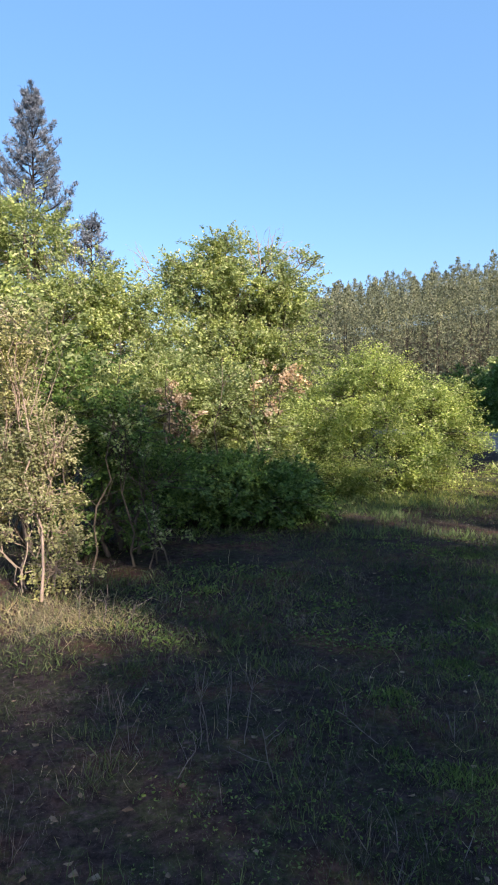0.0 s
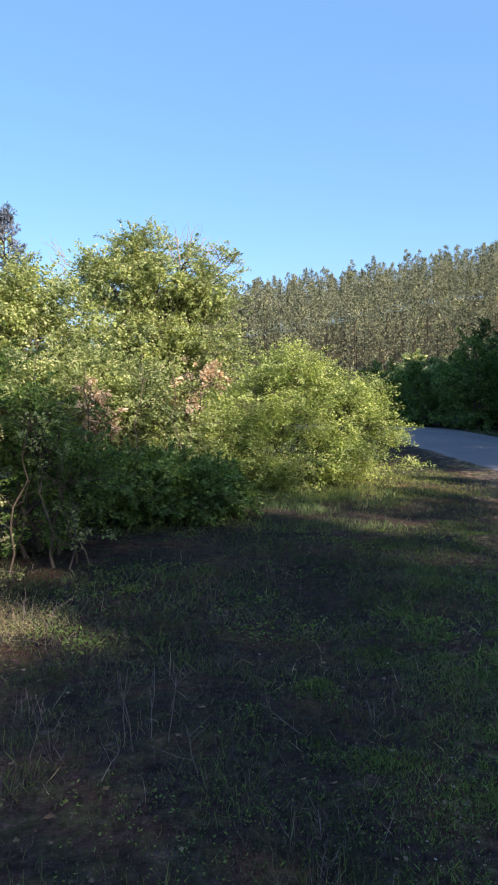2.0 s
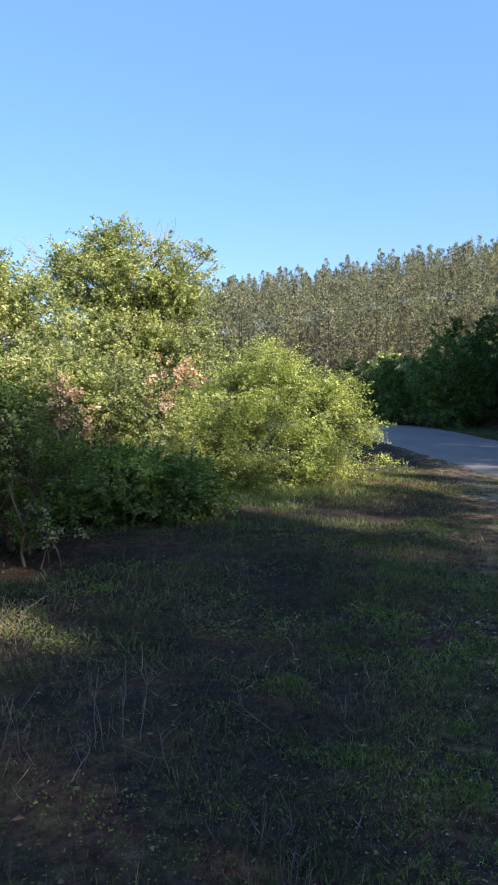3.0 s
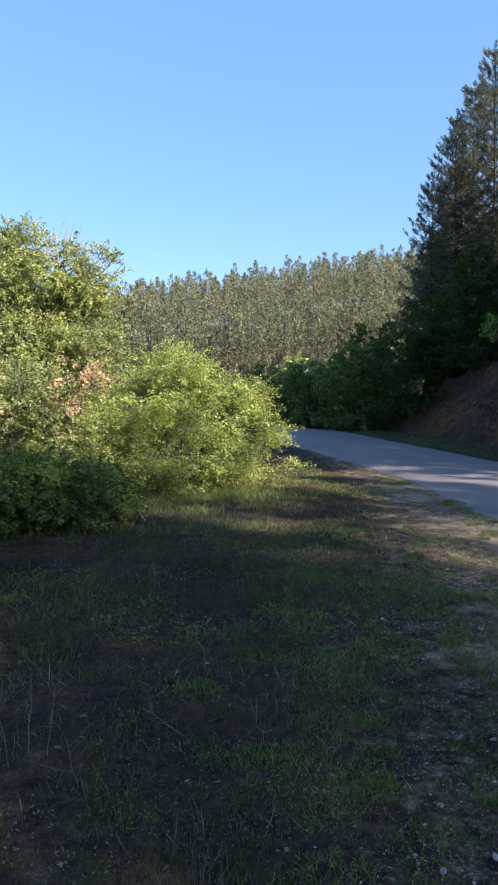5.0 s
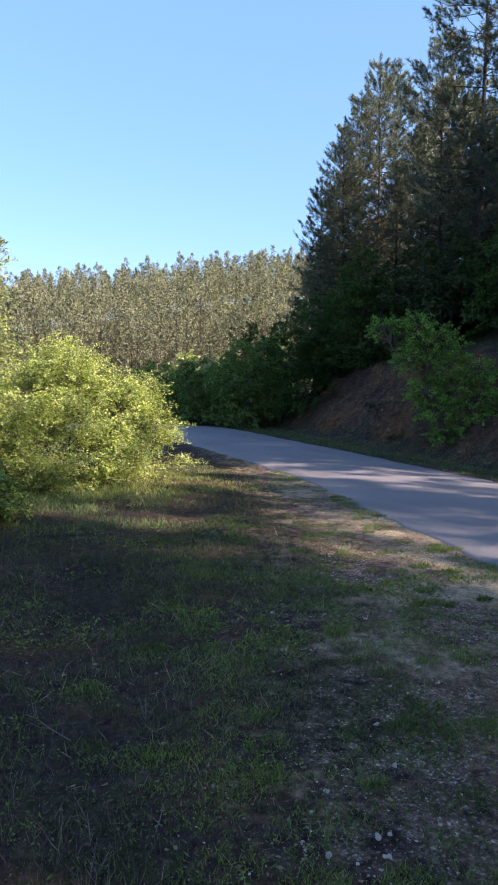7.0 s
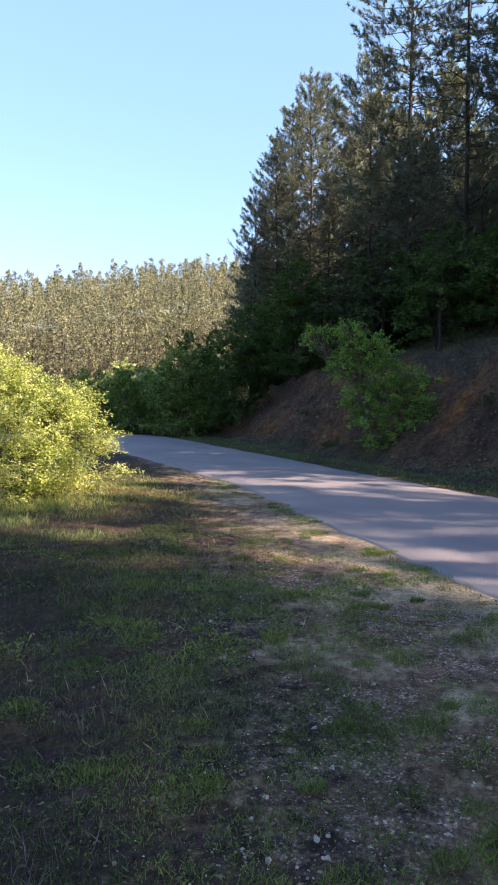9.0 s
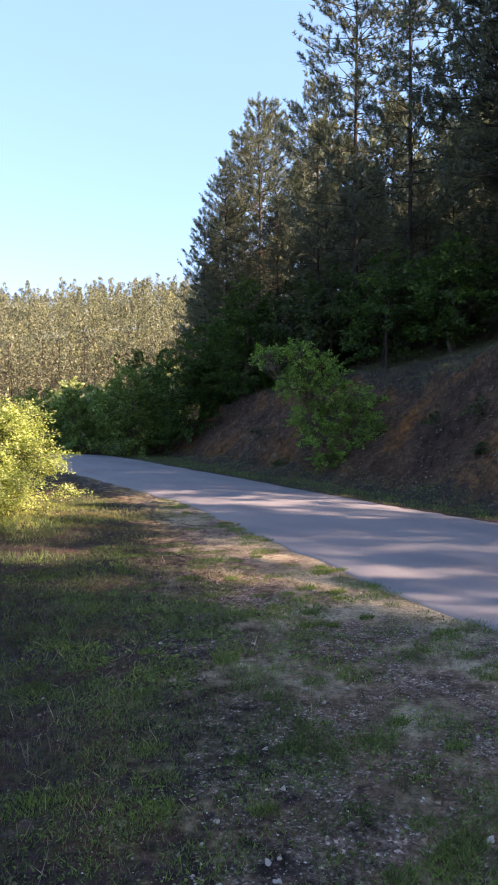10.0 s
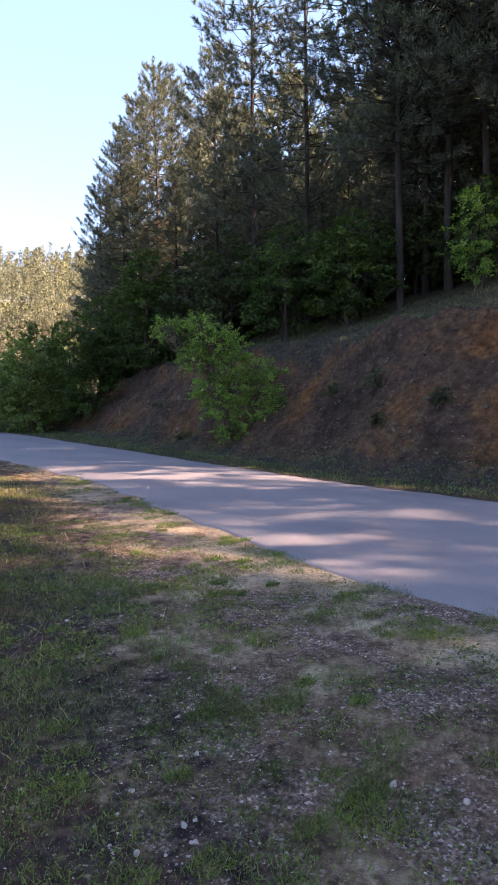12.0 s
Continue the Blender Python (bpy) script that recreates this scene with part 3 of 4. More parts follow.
# the sunlit shrub beside the road
leafy("bush", (2.35, 12.0), "dense sunlit yellow-green bush beside the grassy roadside", "bush",
      [(-0.1, 0, 1.3, 0.75, 0.9, 0.7), (-0.25, 0, 2.0, 0.4, 0.6, 0.35), (0.6, 0, 1.25, 0.5, 0.8, 0.55), (0.85, -0.1, 0.65, 0.4, 0.7, 0.45), (-0.95, 0, 1.2, 0.6, 0.8, 0.6),
       (-1.45, -0.2, 0.8, 0.5, 0.7, 0.55), (0.0, -0.5, 0.45, 0.9, 0.6, 0.4), (0.75, 0.1, 1.65, 0.3, 0.5, 0.22), (1.0, 0, 1.3, 0.3, 0.5, 0.15), (-0.7, -0.5, 0.55, 0.6, 0.5, 0.5), (-0.75, 0.1, 1.75, 0.35, 0.5, 0.3),
       (1.1, -0.1, 0.4, 0.4, 0.5, 0.35), (1.35, 0, 0.6, 0.25, 0.4, 0.3), (1.15, 0, 1.72, 0.32, 0.3, 0.06), (1.38, -0.1, 1.34, 0.32, 0.3, 0.06), (1.5, 0, 0.98, 0.3, 0.3, 0.06), (0.1, 0, 2.3, 0.16, 0.25, 0.25), (-0.25, 0.1, 2.35, 0.12, 0.2, 0.25), (0.5, 0, 2.0, 0.2, 0.3, 0.12),
       (-0.3, -0.65, 0.22, 0.9, 0.4, 0.24), (0.75, -0.55, 0.22, 0.6, 0.4, 0.2), (1.5, -0.1, 0.32, 0.3, 0.4, 0.26), (1.45, 0, 0.75, 0.25, 0.35, 0.25)],
      M_BUSH, M_BARK, 150000, 0.036, stems=5, trunk_r=0.03, shoot=0.54, flat=0.35, holes=0.46, seed=3, twigs=9)
# the tree behind it
leafy("broadleaf_tree", (-0.2, 15.0), "sunlit green broadleaf tree with uneven crown", "tree",
      [(-0.1, 0, 4.56, 0.46, 0.5, 0.42), (0.1, 0, 3.8, 0.8, 0.9, 0.6), (-0.8, 0, 3.8, 0.6, 0.8, 0.6), (-1.45, 0, 4.0, 0.16, 0.2, 0.6), (0.95, 0, 3.7, 0.5, 0.7, 0.5), (1.28, 0, 4.4, 0.28, 0.35, 0.32), (0.55, 0, 4.35, 0.42, 0.5, 0.36), (-0.6, 0, 4.45, 0.4, 0.4, 0.38),
       (0.9, -0.3, 2.6, 0.75, 0.8, 0.6), (-0.2, -0.4, 2.5, 0.9, 0.8, 0.7), (-1.2, -0.3, 2.3, 0.8, 0.8, 0.7), (0.4, -0.4, 1.4, 1.1, 0.8, 0.7), (-1.0, -0.4, 1.2, 1.0, 0.8, 0.7)],
      M_OAK, M_BARK, 118000, 0.054, stems=2, trunk_r=0.08, shoot=0.46, seed=5, holes=0.12, least=160, twigs=12,
      bare=[((0.5, 0, 4.2), (0.85, 0, 5.15)), ((0.45, 0, 4.2), (0.35, 0, 5.0)), ((0.6, 0.1, 4.1), (0.62, 0, 4.95)), ((0.5, 0, 4.15), (1.0, -0.1, 4.85)), ((0.55, 0.1, 4.0), (0.15, 0, 4.75)), ((0.7, 0, 4.1), (1.15, 0, 4.7)), ((-1.5, 0, 3.9), (-2.2, 0, 4.75)), ((-1.4, 0, 3.5), (-2.25, 0.1, 4.4))])
# the wooded mass to its left
leafy("broadleaf_tree", (-3.1, 12.6), "tall sunlit green broadleaf tree among dense shrubs", "tree",
      [(-0.9, 0, 4.5, 0.7, 0.8, 0.5), (0.2, 0, 3.55, 0.55, 0.8, 0.45), (-1.8, 0, 4.4, 0.7, 0.8, 0.7), (0.75, 0, 3.3, 0.6, 0.8, 0.5), (0, -0.2, 3.0, 1.0, 0.9, 0.7), (-1.2, -0.3, 2.9, 1.0, 0.9, 0.8),
       (0.9, -0.3, 2.2, 0.8, 0.8, 0.8), (-0.4, -0.4, 1.7, 1.1, 0.8, 0.8), (-1.6, -0.4, 1.5, 0.9, 0.8, 0.9), (0.8, -0.3, 1.0, 0.9, 0.8, 0.7), (1.3, 0.2, 3.0, 0.5, 0.6, 0.5)],
      M_OAK, M_BARK, 96000, 0.053, stems=3, trunk_r=0.08, shoot=0.46, seed=8, holes=0.15, twigs=16)
leafy("shrub", (-1.2, 11.2), "tangled green shrub beneath the broadleaf trees", "shrub",
      [(0, 0, 1.6, 0.8, 0.6, 0.7), (-0.9, 0, 1.4, 0.7, 0.6, 0.7), (0.8, 0, 1.4, 0.7, 0.6, 0.7), (0.1, 0, 0.7, 1.2, 0.6, 0.6), (1.3, 0, 0.8, 0.6, 0.6, 0.6)],
      M_OAK, M_BARK, 42000, 0.048, stems=4, trunk_r=0.04, shoot=0.42, seed=9)
leafy("shrub", (0.35, 11.2), "shrub with reddish dry leaves among green foliage", "shrub",
      [(0.0, 0, 1.95, 0.3, 0.3, 0.25), (0.3, 0, 1.75, 0.3, 0.3, 0.25), (-0.1, 0, 1.5, 0.3, 0.3, 0.2)], M_PINK, M_BARK, 1700, 0.06, stems=2, trunk_r=0.03, shoot=0.3, seed=10)
leafy("shrub", (0.0, 8.7), "low dark green shrub in the shade", "shrub",
      [(0, 0, 0.45, 0.6, 0.5, 0.3), (0.55, 0.1, 0.32, 0.4, 0.5, 0.25), (-0.6, -0.2, 0.45, 0.5, 0.5, 0.32), (0.15, -0.3, 0.3, 0.7, 0.4, 0.3), (-1.1, -0.2, 0.5, 0.4, 0.5, 0.35)],
      M_THICKET, M_BARK, 30000, 0.05, stems=5, trunk_r=0.03, shoot=0.32, seed=11)
leafy("shrub", (-1.3, 7.1), "leafy shaded shrub at the edge of the thicket", "shrub",
      [(0, 0, 1.2, 0.4, 0.5, 0.5), (0.3, 0.2, 0.7, 0.4, 0.4, 0.45), (-0.4, 0.2, 1.5, 0.5, 0.5, 0.5), (0.2, 0.3, 1.5, 0.4, 0.4, 0.4), (-0.2, 0, 0.4, 0.6, 0.4, 0.3)],
      M_THICKET, M_BARK, 20000, 0.044, stems=4, trunk_r=0.03, shoot=0.35, seed=12)
leafy("shrub", (-1.0, 6.5), "thin young shrub with a few bright leafy sprays", "shrub",
      [(0, 0, 0.95, 0.22, 0.2, 0.16), (0.15, 0, 0.6, 0.2, 0.2, 0.12), (-0.2, 0, 1.3, 0.2, 0.2, 0.18), (0.3, 0.1, 0.35, 0.2, 0.2, 0.1), (-0.1, -0.1, 0.3, 0.2, 0.2, 0.1)],
      M_OAK, M_BARK, 1800, 0.034, stems=4, trunk_r=0.012, shoot=0.26, seed=16, least=10, holes=0.5)
leafy("shrub", (-1.85, 5.75), "sunlit pale-leaved shrub with several thin bare stems", "shrub",
      [(-0.15, 0, 1.3, 0.28, 0.3, 0.4), (-0.3, 0, 1.85, 0.3, 0.3, 0.35), (0.05, 0, 0.95, 0.22, 0.3, 0.22), (-0.4, 0, 0.85, 0.28, 0.3, 0.28), (0.3, -0.1, 0.48, 0.2, 0.2, 0.14), (0.2, -0.1, 0.8, 0.24, 0.25, 0.16), (-0.3, -0.1, 0.5, 0.2, 0.2, 0.16), (0.25, 0, 1.25, 0.2, 0.25, 0.2), (-0.05, 0, 2.2, 0.25, 0.3, 0.25), (0.28, -0.15, 0.16, 0.2, 0.2, 0.08)],
      M_PALE, M_PALE_BARK, 36000, 0.026, stems=12, trunk_r=0.011, shoot=0.3, seed=13, holes=0.1)
leafy("shrub", (-2.3, 7.2), "tall green leafy shrub at the thicket's sunny edge", "shrub",
      [(0, 0, 1.9, 0.5, 0.5, 0.5), (-0.4, 0, 2.4, 0.5, 0.5, 0.4), (0.3, 0.2, 1.3, 0.45, 0.5, 0.5), (-0.3, 0, 1.1, 0.6, 0.5, 0.5)],
      M_OAK, M_BARK, 11000, 0.06, stems=4, trunk_r=0.03, shoot=0.4, seed=14)
leafy("shrub", (-1.15, 10.4), "half-dry shrub with rusty brown leaves and dark stems", "shrub",
      [(0, 0, 1.55, 0.2, 0.2, 0.25), (0.15, 0, 1.15, 0.2, 0.2, 0.25)], M_PINK, M_BARK, 700, 0.055, stems=3, trunk_r=0.03, shoot=0.25, seed=15)


def dead_sapling(px, py, height, lean, seed):
    """A bare grey stem with a few broken twigs, standing in the thicket."""
    q = np.random.default_rng(seed)
    ob = thing("dead_sapling", (px, py, ground_at(px, py)), "bare grey-brown dead sapling standing in the thicket", "dead tree", "dead saplings in the thicket")
    main = bent_line((0, 0, -0.05), (lean, 0.05, height), q, 7, 0.02)
    part("trunk", tube_mesh("trunk", [(main, np.linspace(0.013, 0.004, 7))], M_BARK, 6), ob)
    for k in range(6):
        a = main[q.integers(2, 7)]
        end = a + np.array([q.normal() * 0.3, q.normal() * 0.2, q.uniform(0.1, 0.4)])
        part("twig", tube_mesh("twig", [(bent_line(a, end, q, 4, 0.06), np.linspace(0.004, 0.0015, 4))], M_BARK, 4), ob)


for k, (px, py, h, lean) in enumerate([(-1.95, 10.0, 2.6, 0.1), (-1.05, 9.9, 2.0, -0.12), (-0.55, 10.3, 2.2, 0.15), (-2.6, 9.2, 2.8, 0.2), (0.15, 10.4, 1.9, -0.1), (-1.6, 6.5, 1.7, -0.25), (-1.45, 6.3, 1.3, 0.2)]):
    dead_sapling(px, py, h, lean, 600 + k)
spruce = pine("spruce_tree", "tall slender blue-green spruce behind the thicket", 31, M_SPRUCE, height=13.8, bare=1.0, spread=2.7, per_whorl=6, gap=0.34, tufts=26, needles=14, needle=0.15, thick=0.015, droop=0.25, round_top=0.8)
stand(spruce, -8.75, 28.6)
small = pine("spruce_tree", "small dark spruce rising behind the thicket", 32, M_SPRUCE, height=8.2, bare=0.5, spread=1.8, per_whorl=6, gap=0.32, tufts=16, needles=10, needle=0.12, thick=0.018, droop=0.1, round_top=0.8)
stand(small, -5.2, 23.4, 0, 0.93)

# the dark shrubs beyond the road's far edge; every second one has shade in its leaf colour
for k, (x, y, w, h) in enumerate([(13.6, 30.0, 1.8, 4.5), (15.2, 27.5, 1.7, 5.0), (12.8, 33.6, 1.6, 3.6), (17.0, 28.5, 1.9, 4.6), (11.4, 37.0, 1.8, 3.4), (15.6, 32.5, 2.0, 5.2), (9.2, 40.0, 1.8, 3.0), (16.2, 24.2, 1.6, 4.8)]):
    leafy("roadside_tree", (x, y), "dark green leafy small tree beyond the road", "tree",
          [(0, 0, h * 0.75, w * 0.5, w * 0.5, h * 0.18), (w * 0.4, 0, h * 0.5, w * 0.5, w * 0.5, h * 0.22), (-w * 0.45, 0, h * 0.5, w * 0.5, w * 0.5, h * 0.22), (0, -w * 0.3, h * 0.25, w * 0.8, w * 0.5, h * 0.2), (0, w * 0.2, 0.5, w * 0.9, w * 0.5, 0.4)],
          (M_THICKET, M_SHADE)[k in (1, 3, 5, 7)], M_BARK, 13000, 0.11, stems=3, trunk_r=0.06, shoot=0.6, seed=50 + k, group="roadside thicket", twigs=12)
for k, (x, y, w, h) in enumerate([(17.6, 47, 2.2, 3.8), (20.8, 50, 2.4, 4.4), (15.4, 45, 2.0, 3.0), (23.5, 48, 2.4, 5.4), (19.5, 55, 2.6, 5.0), (26.5, 52, 2.6, 6.5)]):
    leafy("hillside_tree", (x, y), "light green leafy small tree at the foot of the hill", "tree",
          [(0, 0, h * 0.75, w * 0.5, w * 0.5, h * 0.18), (w * 0.4, 0, h * 0.5, w * 0.5, w * 0.5, h * 0.22), (-w * 0.45, 0, h * 0.5, w * 0.5, w * 0.5, h * 0.22), (0, -w * 0.3, h * 0.25, w * 0.8, w * 0.5, h * 0.2)],
          M_OAK, M_BARK, 4500, 0.24, stems=3, trunk_r=0.07, shoot=0.8, seed=90 + k, group="light trees at the foot of the hill", twigs=10)
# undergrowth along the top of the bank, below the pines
# M_UNDER and M_SHADE carry the gloom under the pines in their colour
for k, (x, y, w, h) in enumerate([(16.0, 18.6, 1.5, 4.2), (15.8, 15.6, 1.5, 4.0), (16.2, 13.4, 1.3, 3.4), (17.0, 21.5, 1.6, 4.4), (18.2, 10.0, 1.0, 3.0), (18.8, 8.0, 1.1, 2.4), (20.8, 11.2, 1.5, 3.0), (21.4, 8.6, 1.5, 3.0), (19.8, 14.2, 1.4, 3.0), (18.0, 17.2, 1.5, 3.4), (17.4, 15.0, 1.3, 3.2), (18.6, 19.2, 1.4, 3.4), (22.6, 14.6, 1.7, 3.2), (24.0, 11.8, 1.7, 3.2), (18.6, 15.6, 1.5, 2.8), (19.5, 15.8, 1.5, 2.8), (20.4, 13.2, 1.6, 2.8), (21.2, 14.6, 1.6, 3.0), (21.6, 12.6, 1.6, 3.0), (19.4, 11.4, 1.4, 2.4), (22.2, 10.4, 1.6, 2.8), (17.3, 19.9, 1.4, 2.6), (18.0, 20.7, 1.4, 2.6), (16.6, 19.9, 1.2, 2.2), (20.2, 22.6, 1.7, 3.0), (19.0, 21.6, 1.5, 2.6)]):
    leafy("understorey_tree", (x, y), "leafy young tree below the pines, leaf colour darkened for shade", "tree",
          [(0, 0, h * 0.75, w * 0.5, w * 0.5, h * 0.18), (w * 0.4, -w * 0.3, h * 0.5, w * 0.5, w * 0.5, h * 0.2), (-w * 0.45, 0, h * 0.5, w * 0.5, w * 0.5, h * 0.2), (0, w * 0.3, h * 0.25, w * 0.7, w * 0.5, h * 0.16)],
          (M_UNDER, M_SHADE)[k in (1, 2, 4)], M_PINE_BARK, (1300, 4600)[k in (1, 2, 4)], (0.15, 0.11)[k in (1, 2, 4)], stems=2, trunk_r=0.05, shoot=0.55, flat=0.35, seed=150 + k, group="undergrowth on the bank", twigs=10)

# the brighter leaf colour stands for sunlight on this one tree
leafy("understorey_tree", (16.5, 9.5), "green leafy young tree beside pine trunks", "tree",
      [(0, 0, 2.2, 0.45, 0.45, 0.5), (0.4, -0.2, 1.5, 0.4, 0.4, 0.4), (-0.35, 0, 1.4, 0.35, 0.4, 0.4), (0, 0.1, 0.7, 0.5, 0.4, 0.4)],
      M_SAPLING, M_BARK, 3200, 0.075, stems=2, trunk_r=0.02, shoot=0.4, flat=0.35, seed=190, group="undergrowth on the bank", twigs=12, least=12)

# the sapling at the foot of the bank
leafy("sapling", (11.8, 13.85), "small soft-green sapling in front of the earth bank", "tree",
      [(-1.23, 1.02, 2.95, 0.32, 0.3, 0.22), (-0.58, 0.48, 3.0, 0.32, 0.3, 0.36), (-0.15, 0.13, 2.6, 0.42, 0.4, 0.38), (-0.7, 0.58, 2.25, 0.38, 0.4, 0.36), (0.08, -0.06, 1.9, 0.5, 0.5, 0.42), (0.58, -0.48, 1.95, 0.36, 0.35, 0.32),
       (0.65, -0.54, 1.3, 0.42, 0.4, 0.32), (-0.38, 0.32, 1.4, 0.36, 0.4, 0.32), (-0.1, 0.08, 0.85, 0.4, 0.4, 0.25), (0.6, -0.5, 0.8, 0.45, 0.4, 0.25), (0.1, -0.1, 1.4, 0.45, 0.4, 0.3), (0.38, -0.32, 0.45, 0.5, 0.4, 0.26), (0.85, -0.7, 0.42, 0.4, 0.3, 0.22), (0.0, 0.0, 0.3, 0.35, 0.3, 0.2), (-0.4, 0.33, 0.4, 0.4, 0.35, 0.2), (0.95, -0.78, 1.0, 0.3, 0.3, 0.2)],
      M_SAPLING, M_BARK, 30000, 0.055, stems=2, trunk_r=0.055, shoot=0.38, flat=0.6, seed=70, holes=0.25)

# the pines above the bank, and unseen ones added to shade the foreground
TALL = "tall dark green pine above the roadside bank"
kinds = [pine("pine_tree", TALL, 81, height=14.5, bare=0.8, spread=2.5, tufts=19, per_whorl=6, gap=0.43, needles=24, needle=0.145, thick=0.0095, brush=0.26, limb=0.7),
         pine("pine_tree", TALL, 82, height=15.5, bare=4.2, spread=2.9, tufts=20, per_whorl=7, gap=0.4, needles=18, needle=0.16, thick=0.015, brush=0.26, limb=0.7),
         pine("pine_tree", "tall pine with sparse sunlit crown and open branches", 83, height=15.5, bare=3.0, spread=2.5, tufts=16, per_whorl=6, gap=0.44, needles=32, needle=0.145, thick=0.0095, droop=-0.3, open_top=0.25, round_top=1.4, limb=0.45, brush=0.27),
         # crown only at the top: for unseen pines that shade the verge
         pine("pine_tree", TALL, 84, plain=True, height=10.3, bare=7.0, spread=2.3, tufts=10, per_whorl=5, gap=0.5, needles=8, needle=0.28, thick=0.03, round_top=1.5),
         pine("pine_tree", TALL, 85, plain=True, height=14.5, bare=1.2, spread=2.9, tufts=10, per_whorl=6, gap=0.5, needles=6, needle=0.4, thick=0.062),
         pine("pine_tree", "unseen sparse-crowned pine added to cast dappled shade", 86, plain=True, height=15.5, bare=4.0, spread=2.7, tufts=9, gap=0.5, needles=7, needle=0.34, thick=0.045, open_top=0.7, round_top=1.4)]
places = [(19.5, 27.9, 0, 0.99, 10), (17.9, 28.3, 0, 0.81, 80), (17.7, 30.2, 0, 0.72, 200), (19.9, 30.0, 0, 0.98, 40), (22.4, 30.4, 0, 1.1, 120), (19.2, 26.2, 0, 0.62, 300), (20.6, 24.2, 0, 0.6, 65), (18.7, 20.2, 2, 1.15, 0), (20.9, 22.3, 0, 0.62, 150), (18.6, 17.4, 2, 1.08, 60), (20.1, 13.8, 1, 0.72, 100), (19.4, 23.4, 2, 0.8, 250), (27, 32, 0, 1.15, 15), (31.5, 31, 0, 1.2, 115),
          (17.3, 12.5, 1, 1.05, 240), (18.6, 11.6, 1, 1.15, 140), (19.4, 13.0, 1, 1.1, 20), (18.4, 10.4, 1, 1.1, 310), (20.6, 11.0, 0, 1.0, 75), (19.8, 8.6, 0, 0.95, 175), (21.8, 18.2, 0, 0.5, 210), (22.5, 12.0, 0, 0.55, 45), (23.5, 22.0, 0, 0.42, 190), (22, 9.0, 0, 0.85, 130), (17.3, 8.0, 1, 0.98, 70), (20.8, 18.6, 0, 0.45, 10),
          (25.5, 26.5, 0, 0.6, 330), (24.5, 31.0, 0, 0.9, 260), (21.5, 34.0, 0, 0.9, 170), (26, 17.5, 0, 0.5, 300), (26.5, 12, 0, 0.5, 280), (20.5, 6.0, 0, 1.1, 15), (24, 6.0, 0, 0.65, 95), (28, 21.5, 0, 0.5, 55), (29.5, 14.5, 0, 0.65, 125),
          (30, 8.5, 0, 0.6, 225), (28.5, 5, 0, 0.6, 25), (33, 18, 0, 0.65, 125), (34, 12, 0, 0.6, 25), (34.5, 6, 0, 0.6, 205), (32, 25, 0, 0.8, 75), (26, 9, 0, 0.55, 200), (24.2, 9.8, 0, 0.55, 240), (24.5, 14.8, 0, 0.8, 290),
          # pines with y below 4 are out of view, placed to shape shade and dapples
          (17.0, 3.5, 1, 1.0, 33), (20.2, 2.0, 0, 1.05, 66), (16.4, 1.4, 0, 0.78, 99), (24, 1.5, 0, 0.7, 140),
          (14.8, -9.6, 0, 0.41, 10), (15.7, -9.0, 0, 0.4, 50), (16.9, -11.0, 0, 0.38, 200), (13.3, -10.8, 3, 0.88, 0), (16.8, -8.2, 2, 0.52, 90), (17.7, -7.7, 0, 0.5, 30), (18.4, -7.0, 1, 0.56, 40), (17.5, -11.4, 3, 1.02, 75), (14.6, -10.4, 3, 1.03, 165), (14.2, -17.0, 0, 0.72, 90), (17.5, -21.0, 0, 0.8, 90),
          (13.6, -11.6, 2, 0.82, 140), (14.0, -13.4, 2, 0.82, 150), (15.2, -15.0, 2, 0.88, 160), (18.0, -19.5, 0, 0.95, 300), (14.2, -20.8, 0, 0.85, 200), (17.0, -25.0, 0, 1.05, 220), (14.3, -23.5, 0, 1.0, 250), (15, -28, 1, 1.0, 270), (13.5, -32, 0, 1.0, 20),
          (18.5, -29, 0, 1.0, 120), (22, -2.5, 0, 0.85, 60), (23, -26.0, 0, 1.0, 310), (24.0, -18.2, 2, 0.72, 310), (23.6, 12.6, 0, 0.7, 20), (25.2, 10.8, 0, 0.5, 50), (27, 9.6, 0, 0.5, 80), (22.8, 7.8, 0, 0.5, 110), (25.5, 13.6, 0, 0.7, 10), (28.5, 11.4, 0, 0.5, 0), (31.5, 10.5, 0, 0.5, 30), (30.5, 12.8, 0, 0.5, 60), (27.5, 14.6, 0, 0.5, 90), (33.5, 14.6, 0, 0.55, 20), (29, 17, 0, 0.5, 200), (36, 9, 0, 0.55, 70), (37, 17.5, 0, 0.6, 170), (31.5, 6.8, 0, 0.5, 250), (25.2, 16.6, 0, 0.7, 15), (27, 19.6, 0, 0.5, 215), (40, 12, 0, 0.6, 0), (42, 18, 0, 0.6, 40), (39, 22, 0, 0.6, 120), (36, 28, 0, 0.6, 160), (29, 25, 0, 0.75, 35), (26.8, 24.6, 0, 0.6, 85), (31, 24, 0, 0.8, 145), (33, 27, 0, 0.85, 205), (41, 30, 0, 0.7, 200), (27, 38, 0, 0.85, 20), (31, 36, 0, 0.8, 70), (34, 33, 0, 0.8, 130), (24.5, 41, 0, 0.8, 220), (29, 43, 0, 0.8, 280), (36, 37, 0, 0.8, 310), (26, 35, 0, 0.75, 90), (29.5, 33, 0, 1.15, 5), (24, 36.5, 0, 0.7, 55), (28, 29, 0, 0.75, 170), (35, 21, 0, 0.55, 320), (43, 8.5, 0, 0.6, 10)]
used = set()
